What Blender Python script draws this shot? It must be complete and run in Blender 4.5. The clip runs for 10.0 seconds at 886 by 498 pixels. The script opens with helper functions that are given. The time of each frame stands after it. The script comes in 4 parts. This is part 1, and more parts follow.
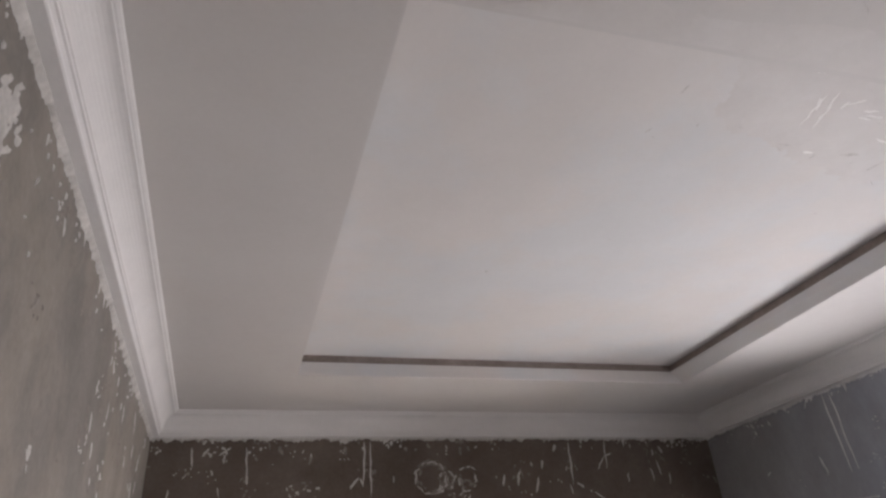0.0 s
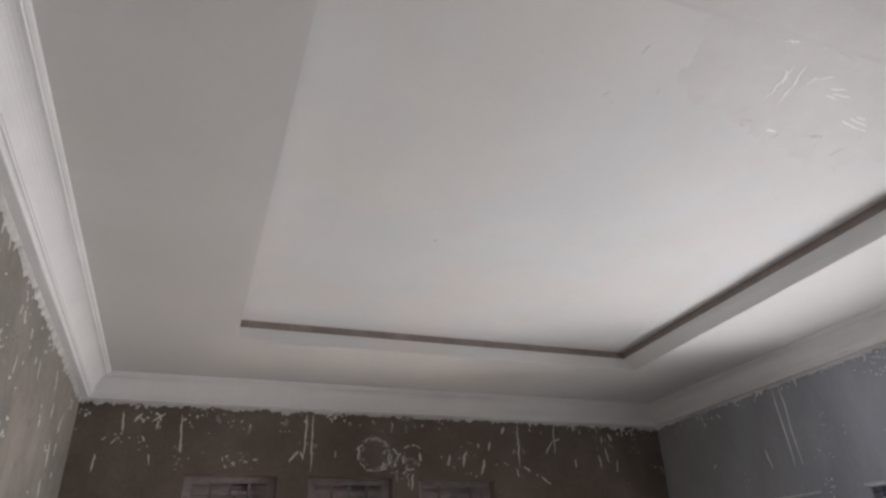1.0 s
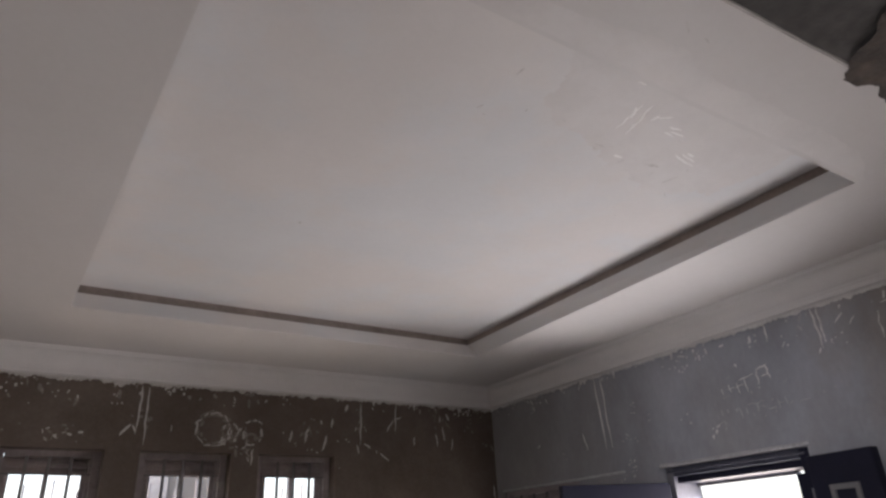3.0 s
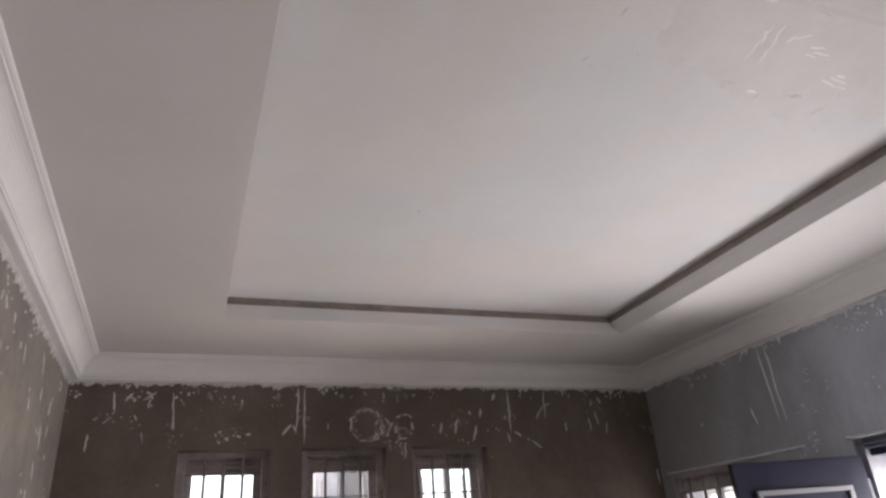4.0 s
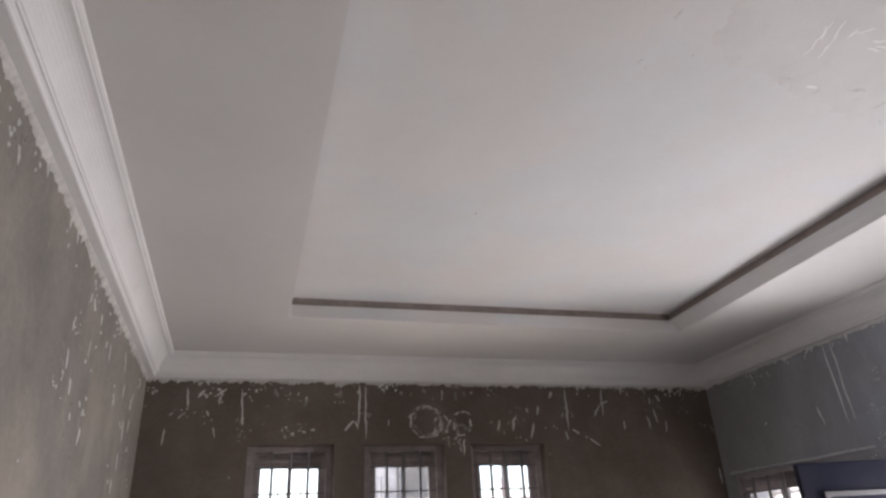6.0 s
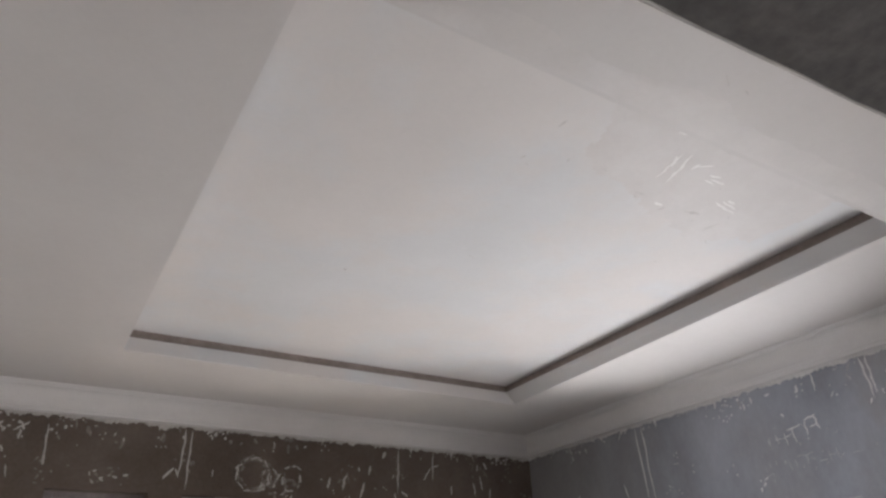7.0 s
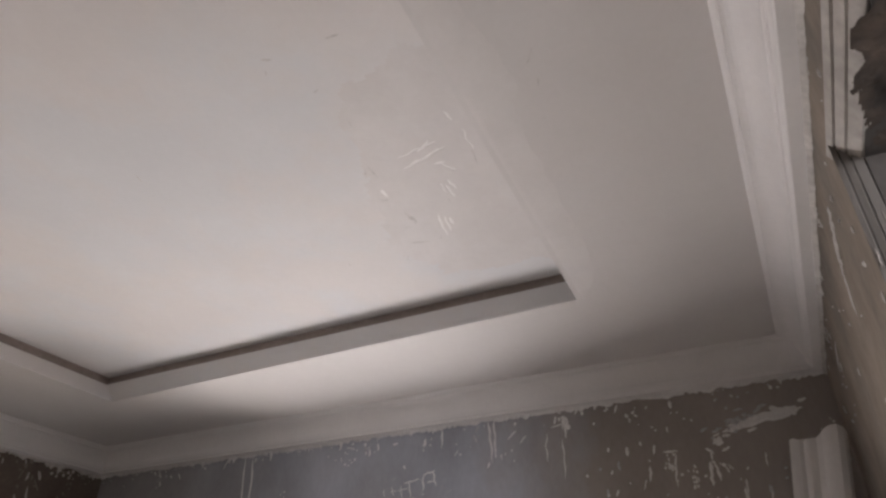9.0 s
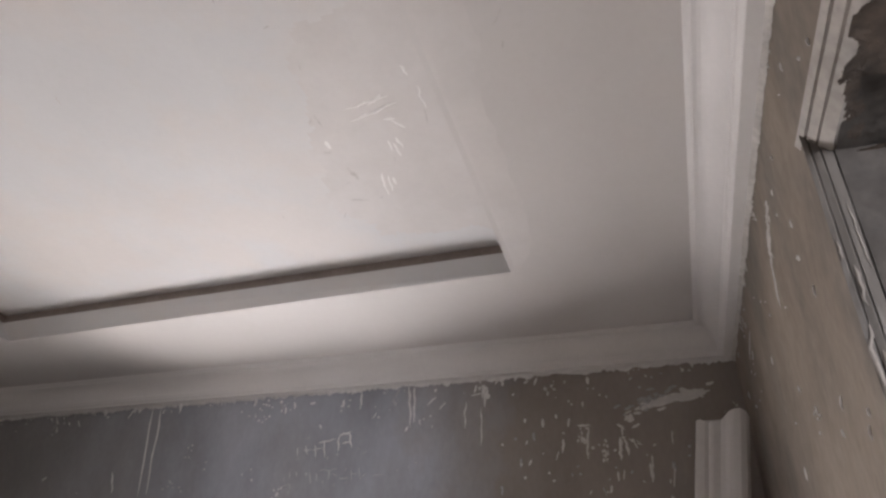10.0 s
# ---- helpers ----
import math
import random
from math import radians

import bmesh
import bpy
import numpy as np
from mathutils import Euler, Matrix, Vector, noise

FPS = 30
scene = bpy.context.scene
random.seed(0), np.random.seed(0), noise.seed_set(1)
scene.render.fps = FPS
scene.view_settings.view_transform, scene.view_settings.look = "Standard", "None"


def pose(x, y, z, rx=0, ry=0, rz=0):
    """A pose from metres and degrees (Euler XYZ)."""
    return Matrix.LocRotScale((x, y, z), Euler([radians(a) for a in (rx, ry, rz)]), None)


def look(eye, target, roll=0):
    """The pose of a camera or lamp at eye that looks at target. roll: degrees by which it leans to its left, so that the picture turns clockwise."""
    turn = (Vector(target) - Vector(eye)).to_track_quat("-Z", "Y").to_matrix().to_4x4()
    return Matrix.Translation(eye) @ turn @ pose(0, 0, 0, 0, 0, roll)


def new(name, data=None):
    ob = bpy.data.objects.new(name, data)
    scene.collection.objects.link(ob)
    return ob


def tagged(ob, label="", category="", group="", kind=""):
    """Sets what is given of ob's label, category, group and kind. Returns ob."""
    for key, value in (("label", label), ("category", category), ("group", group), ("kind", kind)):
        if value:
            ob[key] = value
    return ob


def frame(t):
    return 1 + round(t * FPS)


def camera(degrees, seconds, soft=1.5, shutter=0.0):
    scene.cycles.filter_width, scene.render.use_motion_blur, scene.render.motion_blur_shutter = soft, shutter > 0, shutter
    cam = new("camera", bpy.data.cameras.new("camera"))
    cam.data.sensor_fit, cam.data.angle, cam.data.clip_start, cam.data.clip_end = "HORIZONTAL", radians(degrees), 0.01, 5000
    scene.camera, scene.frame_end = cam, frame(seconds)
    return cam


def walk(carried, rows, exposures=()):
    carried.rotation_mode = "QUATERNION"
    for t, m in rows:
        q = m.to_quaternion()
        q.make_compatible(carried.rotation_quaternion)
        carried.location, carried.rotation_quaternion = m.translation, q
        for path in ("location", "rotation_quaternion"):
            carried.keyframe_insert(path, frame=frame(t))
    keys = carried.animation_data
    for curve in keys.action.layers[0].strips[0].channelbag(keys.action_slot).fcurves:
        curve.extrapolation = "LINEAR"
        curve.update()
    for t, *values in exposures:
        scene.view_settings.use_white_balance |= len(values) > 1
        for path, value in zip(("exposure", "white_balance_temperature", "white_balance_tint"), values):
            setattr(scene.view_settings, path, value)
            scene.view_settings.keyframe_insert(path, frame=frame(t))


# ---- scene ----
cam = camera(67.89, 10.0, soft=2.6)
PATH = [
    (0.0, (0.560, -4.194, 1.652), (1.084, -2.525, 2.620), -4.11),
    (0.5, (0.619, -4.128, 1.652), (1.091, -2.408, 2.558), -2.28),
    (1.0, (0.704, -4.082, 1.647), (1.309, -2.414, 2.571), -1.92),
    (1.5, (0.733, -4.072, 1.663), (1.588, -2.513, 2.582), -3.71),
    (2.0, (0.718, -4.110, 1.660), (1.740, -2.656, 2.579), -3.94),
    (2.2, (0.688, -4.131, 1.651), (1.751, -2.711, 2.573), -3.58),
    (3.3, (0.625, -4.146, 1.676), (1.576, -2.586, 2.494), -3.15),
    (3.5, (0.638, -4.127, 1.651), (1.514, -2.535, 2.486), -3.46),
    (4.0, (0.721, -4.085, 1.653), (1.368, -2.389, 2.492), -4.09),
    (4.5, (0.755, -4.061, 1.656), (1.218, -2.310, 2.502), -5.22),
    (5.0, (0.767, -4.090, 1.631), (1.084, -2.298, 2.464), -5.44),
    (5.2, (0.835, -4.112, 1.605), (1.102, -2.314, 2.442), -5.08),
    (6.3, (0.597, -4.159, 1.648), (1.237, -2.474, 2.514), -1.74),
    (6.5, (0.562, -4.174, 1.641), (1.294, -2.553, 2.556), -1.61),
    (7.0, (0.566, -4.162, 1.651), (1.473, -2.663, 2.615), -1.76),
    (7.5, (0.677, -4.088, 1.648), (1.690, -2.694, 2.664), 0.59),
    (8.0, (0.810, -3.969, 1.684), (1.872, -2.632, 2.720), 4.10),
    (8.5, (0.880, -3.877, 1.668), (2.156, -2.747, 2.710), 1.49),
    (9.0, (0.831, -3.714, 1.634), (2.361, -3.014, 2.711), -0.18),
    (9.5, (0.829, -3.673, 1.655), (2.430, -3.190, 2.749), 1.51),
    (10.0, (0.853, -3.652, 1.645), (2.513, -3.149, 2.637), 0.81),
]

EXPOSURE = [(0.0, 3.08, 6680, 18), (0.5, 3.2, 6610, 15), (1.0, 3.18, 6540, 13), (2.2, 3.1, 6720, 17), (3.3, 2.6, 6800, 19), (4.0, 3.1, 6760, 18), (5.0, 3.18, 6740, 18), (6.5, 3.13, 6540, 15), (7.0, 3.23, 6600, 14), (7.5, 3.21, 6740, 17),
            (8.0, 3.02, 6910, 19), (9.0, 2.98, 7040, 19), (10.0, 3.18, 6920, 18)]
walk(cam, [(t, look(eye, target, roll)) for t, eye, target, roll in PATH], EXPOSURE)

# ---------------------------------------------------------------- light
SUN_ELEVATION, SUN_AZIMUTH = 58.0, 285.0     # degrees; azimuth clockwise from +y
world = bpy.data.worlds.new("sky")
scene.world = world
world.use_nodes = True
wn = world.node_tree.nodes
sky = wn.new("ShaderNodeTexSky")
sky.sky_type = "NISHITA"
sky.sun_disc = False
sky.sun_elevation = radians(SUN_ELEVATION)
sky.sun_rotation = radians(SUN_AZIMUTH)
sky.dust_density = 4.0
wn["Background"].inputs["Strength"].default_value = 0.12
world.node_tree.links.new(sky.outputs["Color"], wn["Background"].inputs["Color"])

sun = new("sun", bpy.data.lights.new("sun", "SUN"))
sun.data.energy = 4.0
sun.data.angle = radians(0.6)
sun.data.color = (1.0, 0.95, 0.88)
sd = Vector((math.sin(radians(SUN_AZIMUTH)) * math.cos(radians(SUN_ELEVATION)),
             math.cos(radians(SUN_AZIMUTH)) * math.cos(radians(SUN_ELEVATION)), math.sin(radians(SUN_ELEVATION))))
sun.matrix_world = look((0, 0, 20), Vector((0, 0, 20)) - sd)


def opening_lamp(name, centre, facing, width, height, watts, color):
    """Sky light at an opening of the walls."""
    lamp = new(name, bpy.data.lights.new(name, "AREA"))
    lamp.data.shape, lamp.data.size, lamp.data.size_y = "RECTANGLE", width, height
    lamp.data.energy, lamp.data.color = watts, color
    lamp.matrix_world = look(centre, Vector(centre) + Vector(facing))
    return lamp


opening_lamp("door_daylight", (3.985, -2.0, 0.97), (-1, 0, 0), 0.74, 1.8, 9.5, (0.96, 0.98, 1.0))
for height in (0.38, 0.98, 1.58):                # the sky above the doorway, falling on the floor
    opening_lamp("door_skylight", (4.16, -2.0, height), (-1, 0, -1.7), 0.74, 0.58, 3.4, (0.96, 0.98, 1.0))
opening_lamp("corner_window_daylight", (4.05, -0.52, 1.5), (-1, 0, 0), 0.7, 0.8, 0.4, (0.95, 0.98, 1.0))
opening_lamp("hall_daylight", (-0.93, -5.2, 1.75), (1, 0, 0), 1.3, 1.1, 17.0, (0.86, 0.93, 1.0))


# ---------------------------------------------------------------- materials
def material(name, base, rough=0.8, metal=0.0, fine=0.0, broad=0.0, second=None, fine_scale=60.0, broad_scale=2.0,
             bump=0.0, bump_scale=90.0, rand=0.0, patch=(0.45, 0.65), stretch=(1, 1, 1), spec=0.5, south=None, north=None):
    """A surface with variation at two scales, and relief. second: the colour of broad stains."""
    m = bpy.data.materials.new(name)
    m.use_nodes = True
    n, ln = m.node_tree.nodes, m.node_tree.links
    b = n["Principled BSDF"]
    b.inputs["Roughness"].default_value = rough
    b.inputs["Metallic"].default_value = metal
    b.inputs["Specular IOR Level"].default_value = spec
    co = n.new("ShaderNodeTexCoord")
    mp = n.new("ShaderNodeMapping")
    mp.inputs["Scale"].default_value = stretch
    ln.new(co.outputs["Object"], mp.inputs["Vector"])

    def tex(scale, detail, rough_=0.55):
        t = n.new("ShaderNodeTexNoise")
        t.inputs["Scale"].default_value, t.inputs["Detail"].default_value, t.inputs["Roughness"].default_value = scale, detail, rough_
        ln.new(mp.outputs["Vector"], t.inputs["Vector"])
        return t.outputs["Fac"]

    def ramp(fac, lo, hi, a, c):
        r = n.new("ShaderNodeMapRange")
        r.inputs["From Min"].default_value, r.inputs["From Max"].default_value = lo, hi
        r.inputs["To Min"].default_value, r.inputs["To Max"].default_value = a, c
        ln.new(fac, r.inputs["Value"])
        return r.outputs["Result"]

    col = n.new("ShaderNodeRGB")
    col.outputs[0].default_value = (*base, 1)
    out = col.outputs[0]
    if second:
        mix = n.new("ShaderNodeMix")
        mix.data_type = "RGBA"
        ln.new(ramp(tex(broad_scale, 6, 0.62), *patch, 0, 1), mix.inputs["Factor"])
        ln.new(out, mix.inputs["A"])
        mix.inputs["B"].default_value = (*second, 1)
        out = mix.outputs["Result"]
    for coat, start, end in ((south, -2.65, -3.15), (north, -1.7, -0.5)):      # other colours towards the ends of the wall, with uneven borders
        if coat:
            sep = n.new("ShaderNodeSeparateXYZ")
            ln.new(co.outputs["Object"], sep.inputs["Vector"])
            add = n.new("ShaderNodeMath")
            add.operation = "ADD"
            ln.new(sep.outputs["Y"], add.inputs[0])
            ln.new(ramp(tex(2.2, 6, 0.65), 0.2, 0.8, -0.45, 0.45), add.inputs[1])
            mix = n.new("ShaderNodeMix")
            mix.data_type = "RGBA"
            ln.new(ramp(add.outputs[0], start, end, 0, 1), mix.inputs["Factor"])
            ln.new(out, mix.inputs["A"])
            mix.inputs["B"].default_value = (*coat, 1)
            out = mix.outputs["Result"]
    for amount, scale, detail in ((broad, broad_scale * 1.7, 4), (fine, fine_scale, 5)):
        if amount:
            hs = n.new("ShaderNodeHueSaturation")
            ln.new(ramp(tex(scale, detail), 0.3, 0.7, 1 - amount, 1 + amount), hs.inputs["Value"])
            ln.new(out, hs.inputs["Color"])
            out = hs.outputs["Color"]
    if rand:
        info = n.new("ShaderNodeObjectInfo")
        hs = n.new("ShaderNodeHueSaturation")
        ln.new(ramp(info.outputs["Random"], 0, 1, 1 - rand, 1 + rand), hs.inputs["Value"])
        ln.new(out, hs.inputs["Color"])
        out = hs.outputs["Color"]
    ln.new(out, b.inputs["Base Color"])
    ln.new(ramp(tex(fine_scale * 0.4, 4), 0.3, 0.7, max(0, rough - 0.1), min(1, rough + 0.1)), b.inputs["Roughness"])
    if bump:
        bp = n.new("ShaderNodeBump")
        bp.inputs["Strength"].default_value, bp.inputs["Distance"].default_value = 1.0, bump
        ln.new(tex(bump_scale, 6, 0.6), bp.inputs["Height"])
        ln.new(bp.outputs["Normal"], b.inputs["Normal"])
    return m


# Brown plaster darkened past the west wall's: backlit shade is in the colour.
M_WALL_N = material("cement_plaster_brown_backlit", (0.118, 0.092, 0.074), 0.9, fine=0.11, broad=0.14, second=(0.16, 0.13, 0.108), broad_scale=1.4, bump=0.0015, bump_scale=40)
M_WALL_W = material("cement_plaster_west", (0.20, 0.182, 0.165), 0.9, fine=0.07, broad=0.14, second=(0.285, 0.25, 0.215), broad_scale=1.9, bump=0.0015, bump_scale=40)
M_WALL_E = material("cement_plaster_grey", (0.345, 0.362, 0.405), 0.75, fine=0.05, broad=0.14, second=(0.285, 0.285, 0.298), broad_scale=1.6, bump=0.0012, bump_scale=30, stretch=(1, 1, 0.55), south=(0.30, 0.267, 0.243), north=(0.28, 0.274, 0.277))
M_WALL_S = material("cement_plaster_stained", (0.235, 0.195, 0.158), 0.88, fine=0.10, broad=0.2, second=(0.175, 0.153, 0.132), broad_scale=3.0, bump=0.0012, bump_scale=40, stretch=(1, 1, 0.55))
M_CEIL = material("ceiling_paint", (0.69, 0.662, 0.645), 0.6, fine=0.012, broad=0.03, second=(0.668, 0.674, 0.682), broad_scale=1.6, bump=0.0006, bump_scale=7, patch=(0.42, 0.58))
M_BORDER = material("border_paint", (0.632, 0.606, 0.59), 0.62, fine=0.012, broad=0.025, second=(0.64, 0.62, 0.606), broad_scale=1.3, bump=0.0006, bump_scale=7, patch=(0.4, 0.6))
M_CORNICE = material("cornice_plaster", (0.72, 0.705, 0.695), 0.6, fine=0.02, broad=0.03, broad_scale=3, bump=0.0008, bump_scale=50)
M_FILLER = material("plaster_smear", (0.54, 0.52, 0.495), 0.85, fine=0.12, broad=0.12, broad_scale=9, bump=0.002, bump_scale=120)
M_WHITE = material("white_plaster_smear", (0.70, 0.69, 0.68), 0.85, fine=0.08, broad=0.08, broad_scale=9, bump=0.002, bump_scale=120)
M_ARCH = material("dusty_moulding", (0.37, 0.35, 0.325), 0.85, fine=0.12, broad=0.2, broad_scale=9, second=(0.31, 0.285, 0.26), bump=0.001, bump_scale=60)
M_FILM = material("thin_plaster_smear", (0.24, 0.215, 0.195), 0.9, fine=0.15, broad=0.15, broad_scale=9, bump=0.001, bump_scale=120)
M_CHALK = material("chalky_smear", (0.44, 0.44, 0.455), 0.9, fine=0.15, broad=0.15, broad_scale=9, bump=0.001, bump_scale=120)
M_FRAME = material("painted_window_steel", (0.30, 0.262, 0.262), 0.5, fine=0.1, broad=0.2, broad_scale=8, second=(0.40, 0.37, 0.36), patch=(0.55, 0.7))
M_BAR = material("burglar_bar_steel", (0.17, 0.16, 0.165), 0.45, fine=0.1, broad=0.1, broad_scale=10)
M_DOOR = material("navy_door_paint", (0.011, 0.012, 0.026), 0.42, fine=0.05, broad=0.1, broad_scale=5, spec=0.3)
M_DOOR_FRAME = material("door_frame_paint", (0.15, 0.152, 0.175), 0.45, fine=0.08, broad=0.2, broad_scale=6)
M_DOOR_HEAD = material("door_head_paint", (0.05, 0.053, 0.075), 0.45, fine=0.08, broad=0.2, broad_scale=6)
M_TRIM_LIGHT = material("pale_door_trim", (0.17, 0.168, 0.175), 0.5, fine=0.05, broad=0.1, broad_scale=5)
# Concrete set near black: the unlit soffit's and jamb's shade is in this colour.
M_CONCRETE = material("raw_concrete_shaded", (0.056, 0.049, 0.044), 0.9, fine=0.15, broad=0.25, broad_scale=6, second=(0.037, 0.032, 0.028), bump=0.004, bump_scale=30)
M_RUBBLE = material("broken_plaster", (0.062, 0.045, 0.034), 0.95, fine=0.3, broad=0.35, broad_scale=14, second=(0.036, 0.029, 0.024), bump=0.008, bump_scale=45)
M_FLOOR = material("floor_screed", (0.32, 0.30, 0.278), 0.85, fine=0.1, broad=0.2, broad_scale=1.5, second=(0.2, 0.185, 0.17), bump=0.002)
M_GROUND = material("sandy_ground", (0.26, 0.225, 0.185), 0.95, fine=0.15, broad=0.2, broad_scale=0.6, second=(0.21, 0.18, 0.145), bump=0.01, bump_scale=12)
M_BLOCK = material("fence_render", (0.42, 0.40, 0.37), 0.9, fine=0.1, broad=0.2, broad_scale=1.5, second=(0.3, 0.28, 0.26), bump=0.002)
M_BEIGE = material("beige_render", (0.20, 0.182, 0.155), 0.9, fine=0.06, broad=0.15, broad_scale=1.2, second=(0.165, 0.152, 0.13), bump=0.002)
M_ROOF = material("roof_slab", (0.3, 0.29, 0.28), 0.9, fine=0.1)

M_GLASS = bpy.data.materials.new("window_glass")
M_GLASS.use_nodes = True
_g = M_GLASS.node_tree.nodes["Principled BSDF"]
_g.inputs["Base Color"].default_value = (0.93, 0.95, 0.94, 1)
_g.inputs["Roughness"].default_value = 0.02
_g.inputs["Transmission Weight"].default_value = 1.0
_g.inputs["IOR"].default_value = 1.05


# ---------------------------------------------------------------- builders
def mesh_object(name, verts, faces, mat, parent=None, smooth=False):
    me = bpy.data.meshes.new(name)
    me.from_pydata([tuple(p) for p in verts], [], faces)
    bm = bmesh.new()
    bm.from_mesh(me)
    bmesh.ops.recalc_face_normals(bm, faces=bm.faces)
    bm.to_mesh(me)
    bm.free()
    me.materials.append(mat)
    if smooth:
        for p in me.polygons:
            p.use_smooth = True
    ob = new(name, me)
    if parent:
        ob.parent = parent
    return ob


def part(name, bm, mat, parent=None, label="", smooth=False):
    bmesh.ops.recalc_face_normals(bm, faces=bm.faces)
    me = bpy.data.meshes.new(name)
    bm.to_mesh(me)
    bm.free()
    me.materials.append(mat)
    if smooth:
        for p in me.polygons:
            p.use_smooth = True
    ob = new(name, me)
    if parent:
        ob.parent = parent
    if label:
        tagged(ob, label)
    return ob


def add_box(bm, lo, hi, bevel=0.0, m=None):
    made = bmesh.ops.create_cube(bm, size=1.0)["verts"]
    for p in made:
        p.co = Vector([(a + b) / 2 + c * (b - a) for a, b, c in zip(lo, hi, p.co)])
    if bevel:
        edges = list({e for p in made for e in p.link_edges})
        made = bmesh.ops.bevel(bm, geom=edges, offset=bevel, segments=2, affect="EDGES", profile=0.6)["verts"]
    if m is not None:
        for p in made:
            p.co = m @ p.co


def box(name, lo, hi, mat, parent=None, bevel=0.0, m=None, label=""):
    bm = bmesh.new()
    add_box(bm, lo, hi, bevel, m)
    return part(name, bm, mat, parent, label)


# ---------------------------------------------------------------- plan of the room
NW, NE, SE, SW = Vector((0.009, 0.0)), Vector((3.776, -0.033)), Vector((3.773, -4.079)), Vector((0.121, -3.914))
ROOM = [NW, SW, SE, NE]                                   # inside on the left hand
CORNICE_Z, CEILING_Z, LIP_TOP, TRAY_Z = 2.652, 2.787, 2.864, 2.907
TRAY = [Vector((0.781, -0.821)), Vector((0.813, -3.279)), Vector((2.995, -3.268)), Vector((3.069, -0.843))]      # lower edge of the lip
TRAY_TOP = [Vector((0.789, -0.803)), Vector((0.821, -3.279)), Vector((2.978, -3.268)), Vector((3.022, -0.825))]
WALL_TOP = 3.15


class Face:
    """A wall's inner face: u metres along it from a, z up, d out of it into the room."""

    def __init__(self, a, b, inward):
        self.a, self.b = a, b
        self.way = (b - a).normalized()
        self.inward = inward.normalized()
        self.length = (b - a).length

    def at(self, u, z, d=0.0):
        p = self.a + self.way * u + self.inward * d
        return Vector((p.x, p.y, z))


def side(a, b):
    w = (b - a).normalized()
    return Face(a, b, Vector((-w.y, w.x)))


WEST, SOUTH, EAST, NORTH = side(NW, SW), side(SW, SE), side(SE, NE), side(NE, NW)


def wall(name, face, thick, openings, mat, label, ends=0.0, top=WALL_TOP):
    """A wall with openings (u0, u1, z0, z1) cut right through."""
    us = sorted({-ends, face.length + ends, *[o[0] for o in openings], *[o[1] for o in openings]})
    zs = sorted({0.0, top, *[o[2] for o in openings], *[o[3] for o in openings]})
    solid = {}
    for i in range(len(us) - 1):
        for j in range(len(zs) - 1):
            u, z = (us[i] + us[i + 1]) / 2, (zs[j] + zs[j + 1]) / 2
            solid[i, j] = not any(o[0] < u < o[1] and o[2] < z < o[3] for o in openings)
    verts, index, faces = [], {}, []

    def vert(i, j, k):
        if (i, j, k) not in index:
            index[i, j, k] = len(verts)
            verts.append(face.at(us[i], zs[j], 0.0 if k == 0 else -thick))
        return index[i, j, k]

    for (i, j), s in solid.items():
        if not s:
            continue
        faces.append([vert(i, j, 0), vert(i + 1, j, 0), vert(i + 1, j + 1, 0), vert(i, j + 1, 0)])
        faces.append([vert(i, j, 1), vert(i, j + 1, 1), vert(i + 1, j + 1, 1), vert(i + 1, j, 1)])
        for di, dj, p, q in ((-1, 0, (i, j), (i, j + 1)), (1, 0, (i + 1, j), (i + 1, j + 1)), (0, -1, (i, j), (i + 1, j)), (0, 1, (i, j + 1), (i + 1, j + 1))):
            if not solid.get((i + di, j + dj), False):
                faces.append([vert(*p, 0), vert(*q, 0), vert(*q, 1), vert(*p, 1)])
    return tagged(mesh_object(name, verts, faces, mat), label, "wall", kind="structure")


THICK = 0.23
# windows and doors by u along their walls
N_WINDOWS = [(3.78 - x1, 3.78 - x0, 1.15, 2.272) for x0, x1 in ((0.613, 1.118), (1.30, 1.807), (1.975, 2.481))]
E_WINDOW = (4.083 - 0.90, 4.083 - 0.137, 1.15, 2.04)
E_DOOR = (4.083 - 2.42, 4.083 - 1.585, 0.0, 2.035)
S_DOOR = (0.235, 1.477, 0.0, 2.158)

wall("wall_north", NORTH, THICK, N_WINDOWS, M_WALL_N, "brown cement-plastered wall, colour darkened for its backlit shade, with white plaster drips", ends=THICK)
wall("wall_east", EAST, THICK, [E_WINDOW, E_DOOR], M_WALL_E, "grey cement-plastered wall with window and doorway")
wall("wall_south", SOUTH, THICK, [S_DOOR], M_WALL_S, "stained brown cement-plastered wall with a wide doorway", ends=THICK)
wall("wall_west", WEST, THICK, [], M_WALL_W, "bare grey-brown cement-plastered wall")

tagged(box("floor", (-1.6, -7.2, -0.12), (4.02, 0.22, 0.0), M_FLOOR), "grey cement screed floor", "floor", kind="structure")
tagged(box("roof_slab", (-1.6, -7.2, WALL_TOP + 0.004), (4.1, 0.3, WALL_TOP + 0.15), M_ROOF), "concrete slab over the room", "roof", kind="structure")

# the hall behind the camera
tagged(box("wall_hall_west", (-1.2, -7.1, 0.004), (-1.0, -4.16, WALL_TOP), M_WALL_W), "plain plastered hall wall", "wall", kind="structure")
tagged(box("wall_hall_south", (-0.996, -7.1, 0.004), (4.0, -6.9, WALL_TOP), M_WALL_W), "plain plastered hall wall", "wall", kind="structure")
tagged(box("wall_hall_east", (3.8, -6.896, 0.004), (4.0, -4.322, WALL_TOP), M_WALL_W), "plain plastered hall wall", "wall", kind="structure")
tagged(box("wall_hall_north", (-0.996, -4.34, 0.004), (0.0, -4.157, WALL_TOP), M_WALL_W), "plain plastered hall wall", "wall", kind="structure")
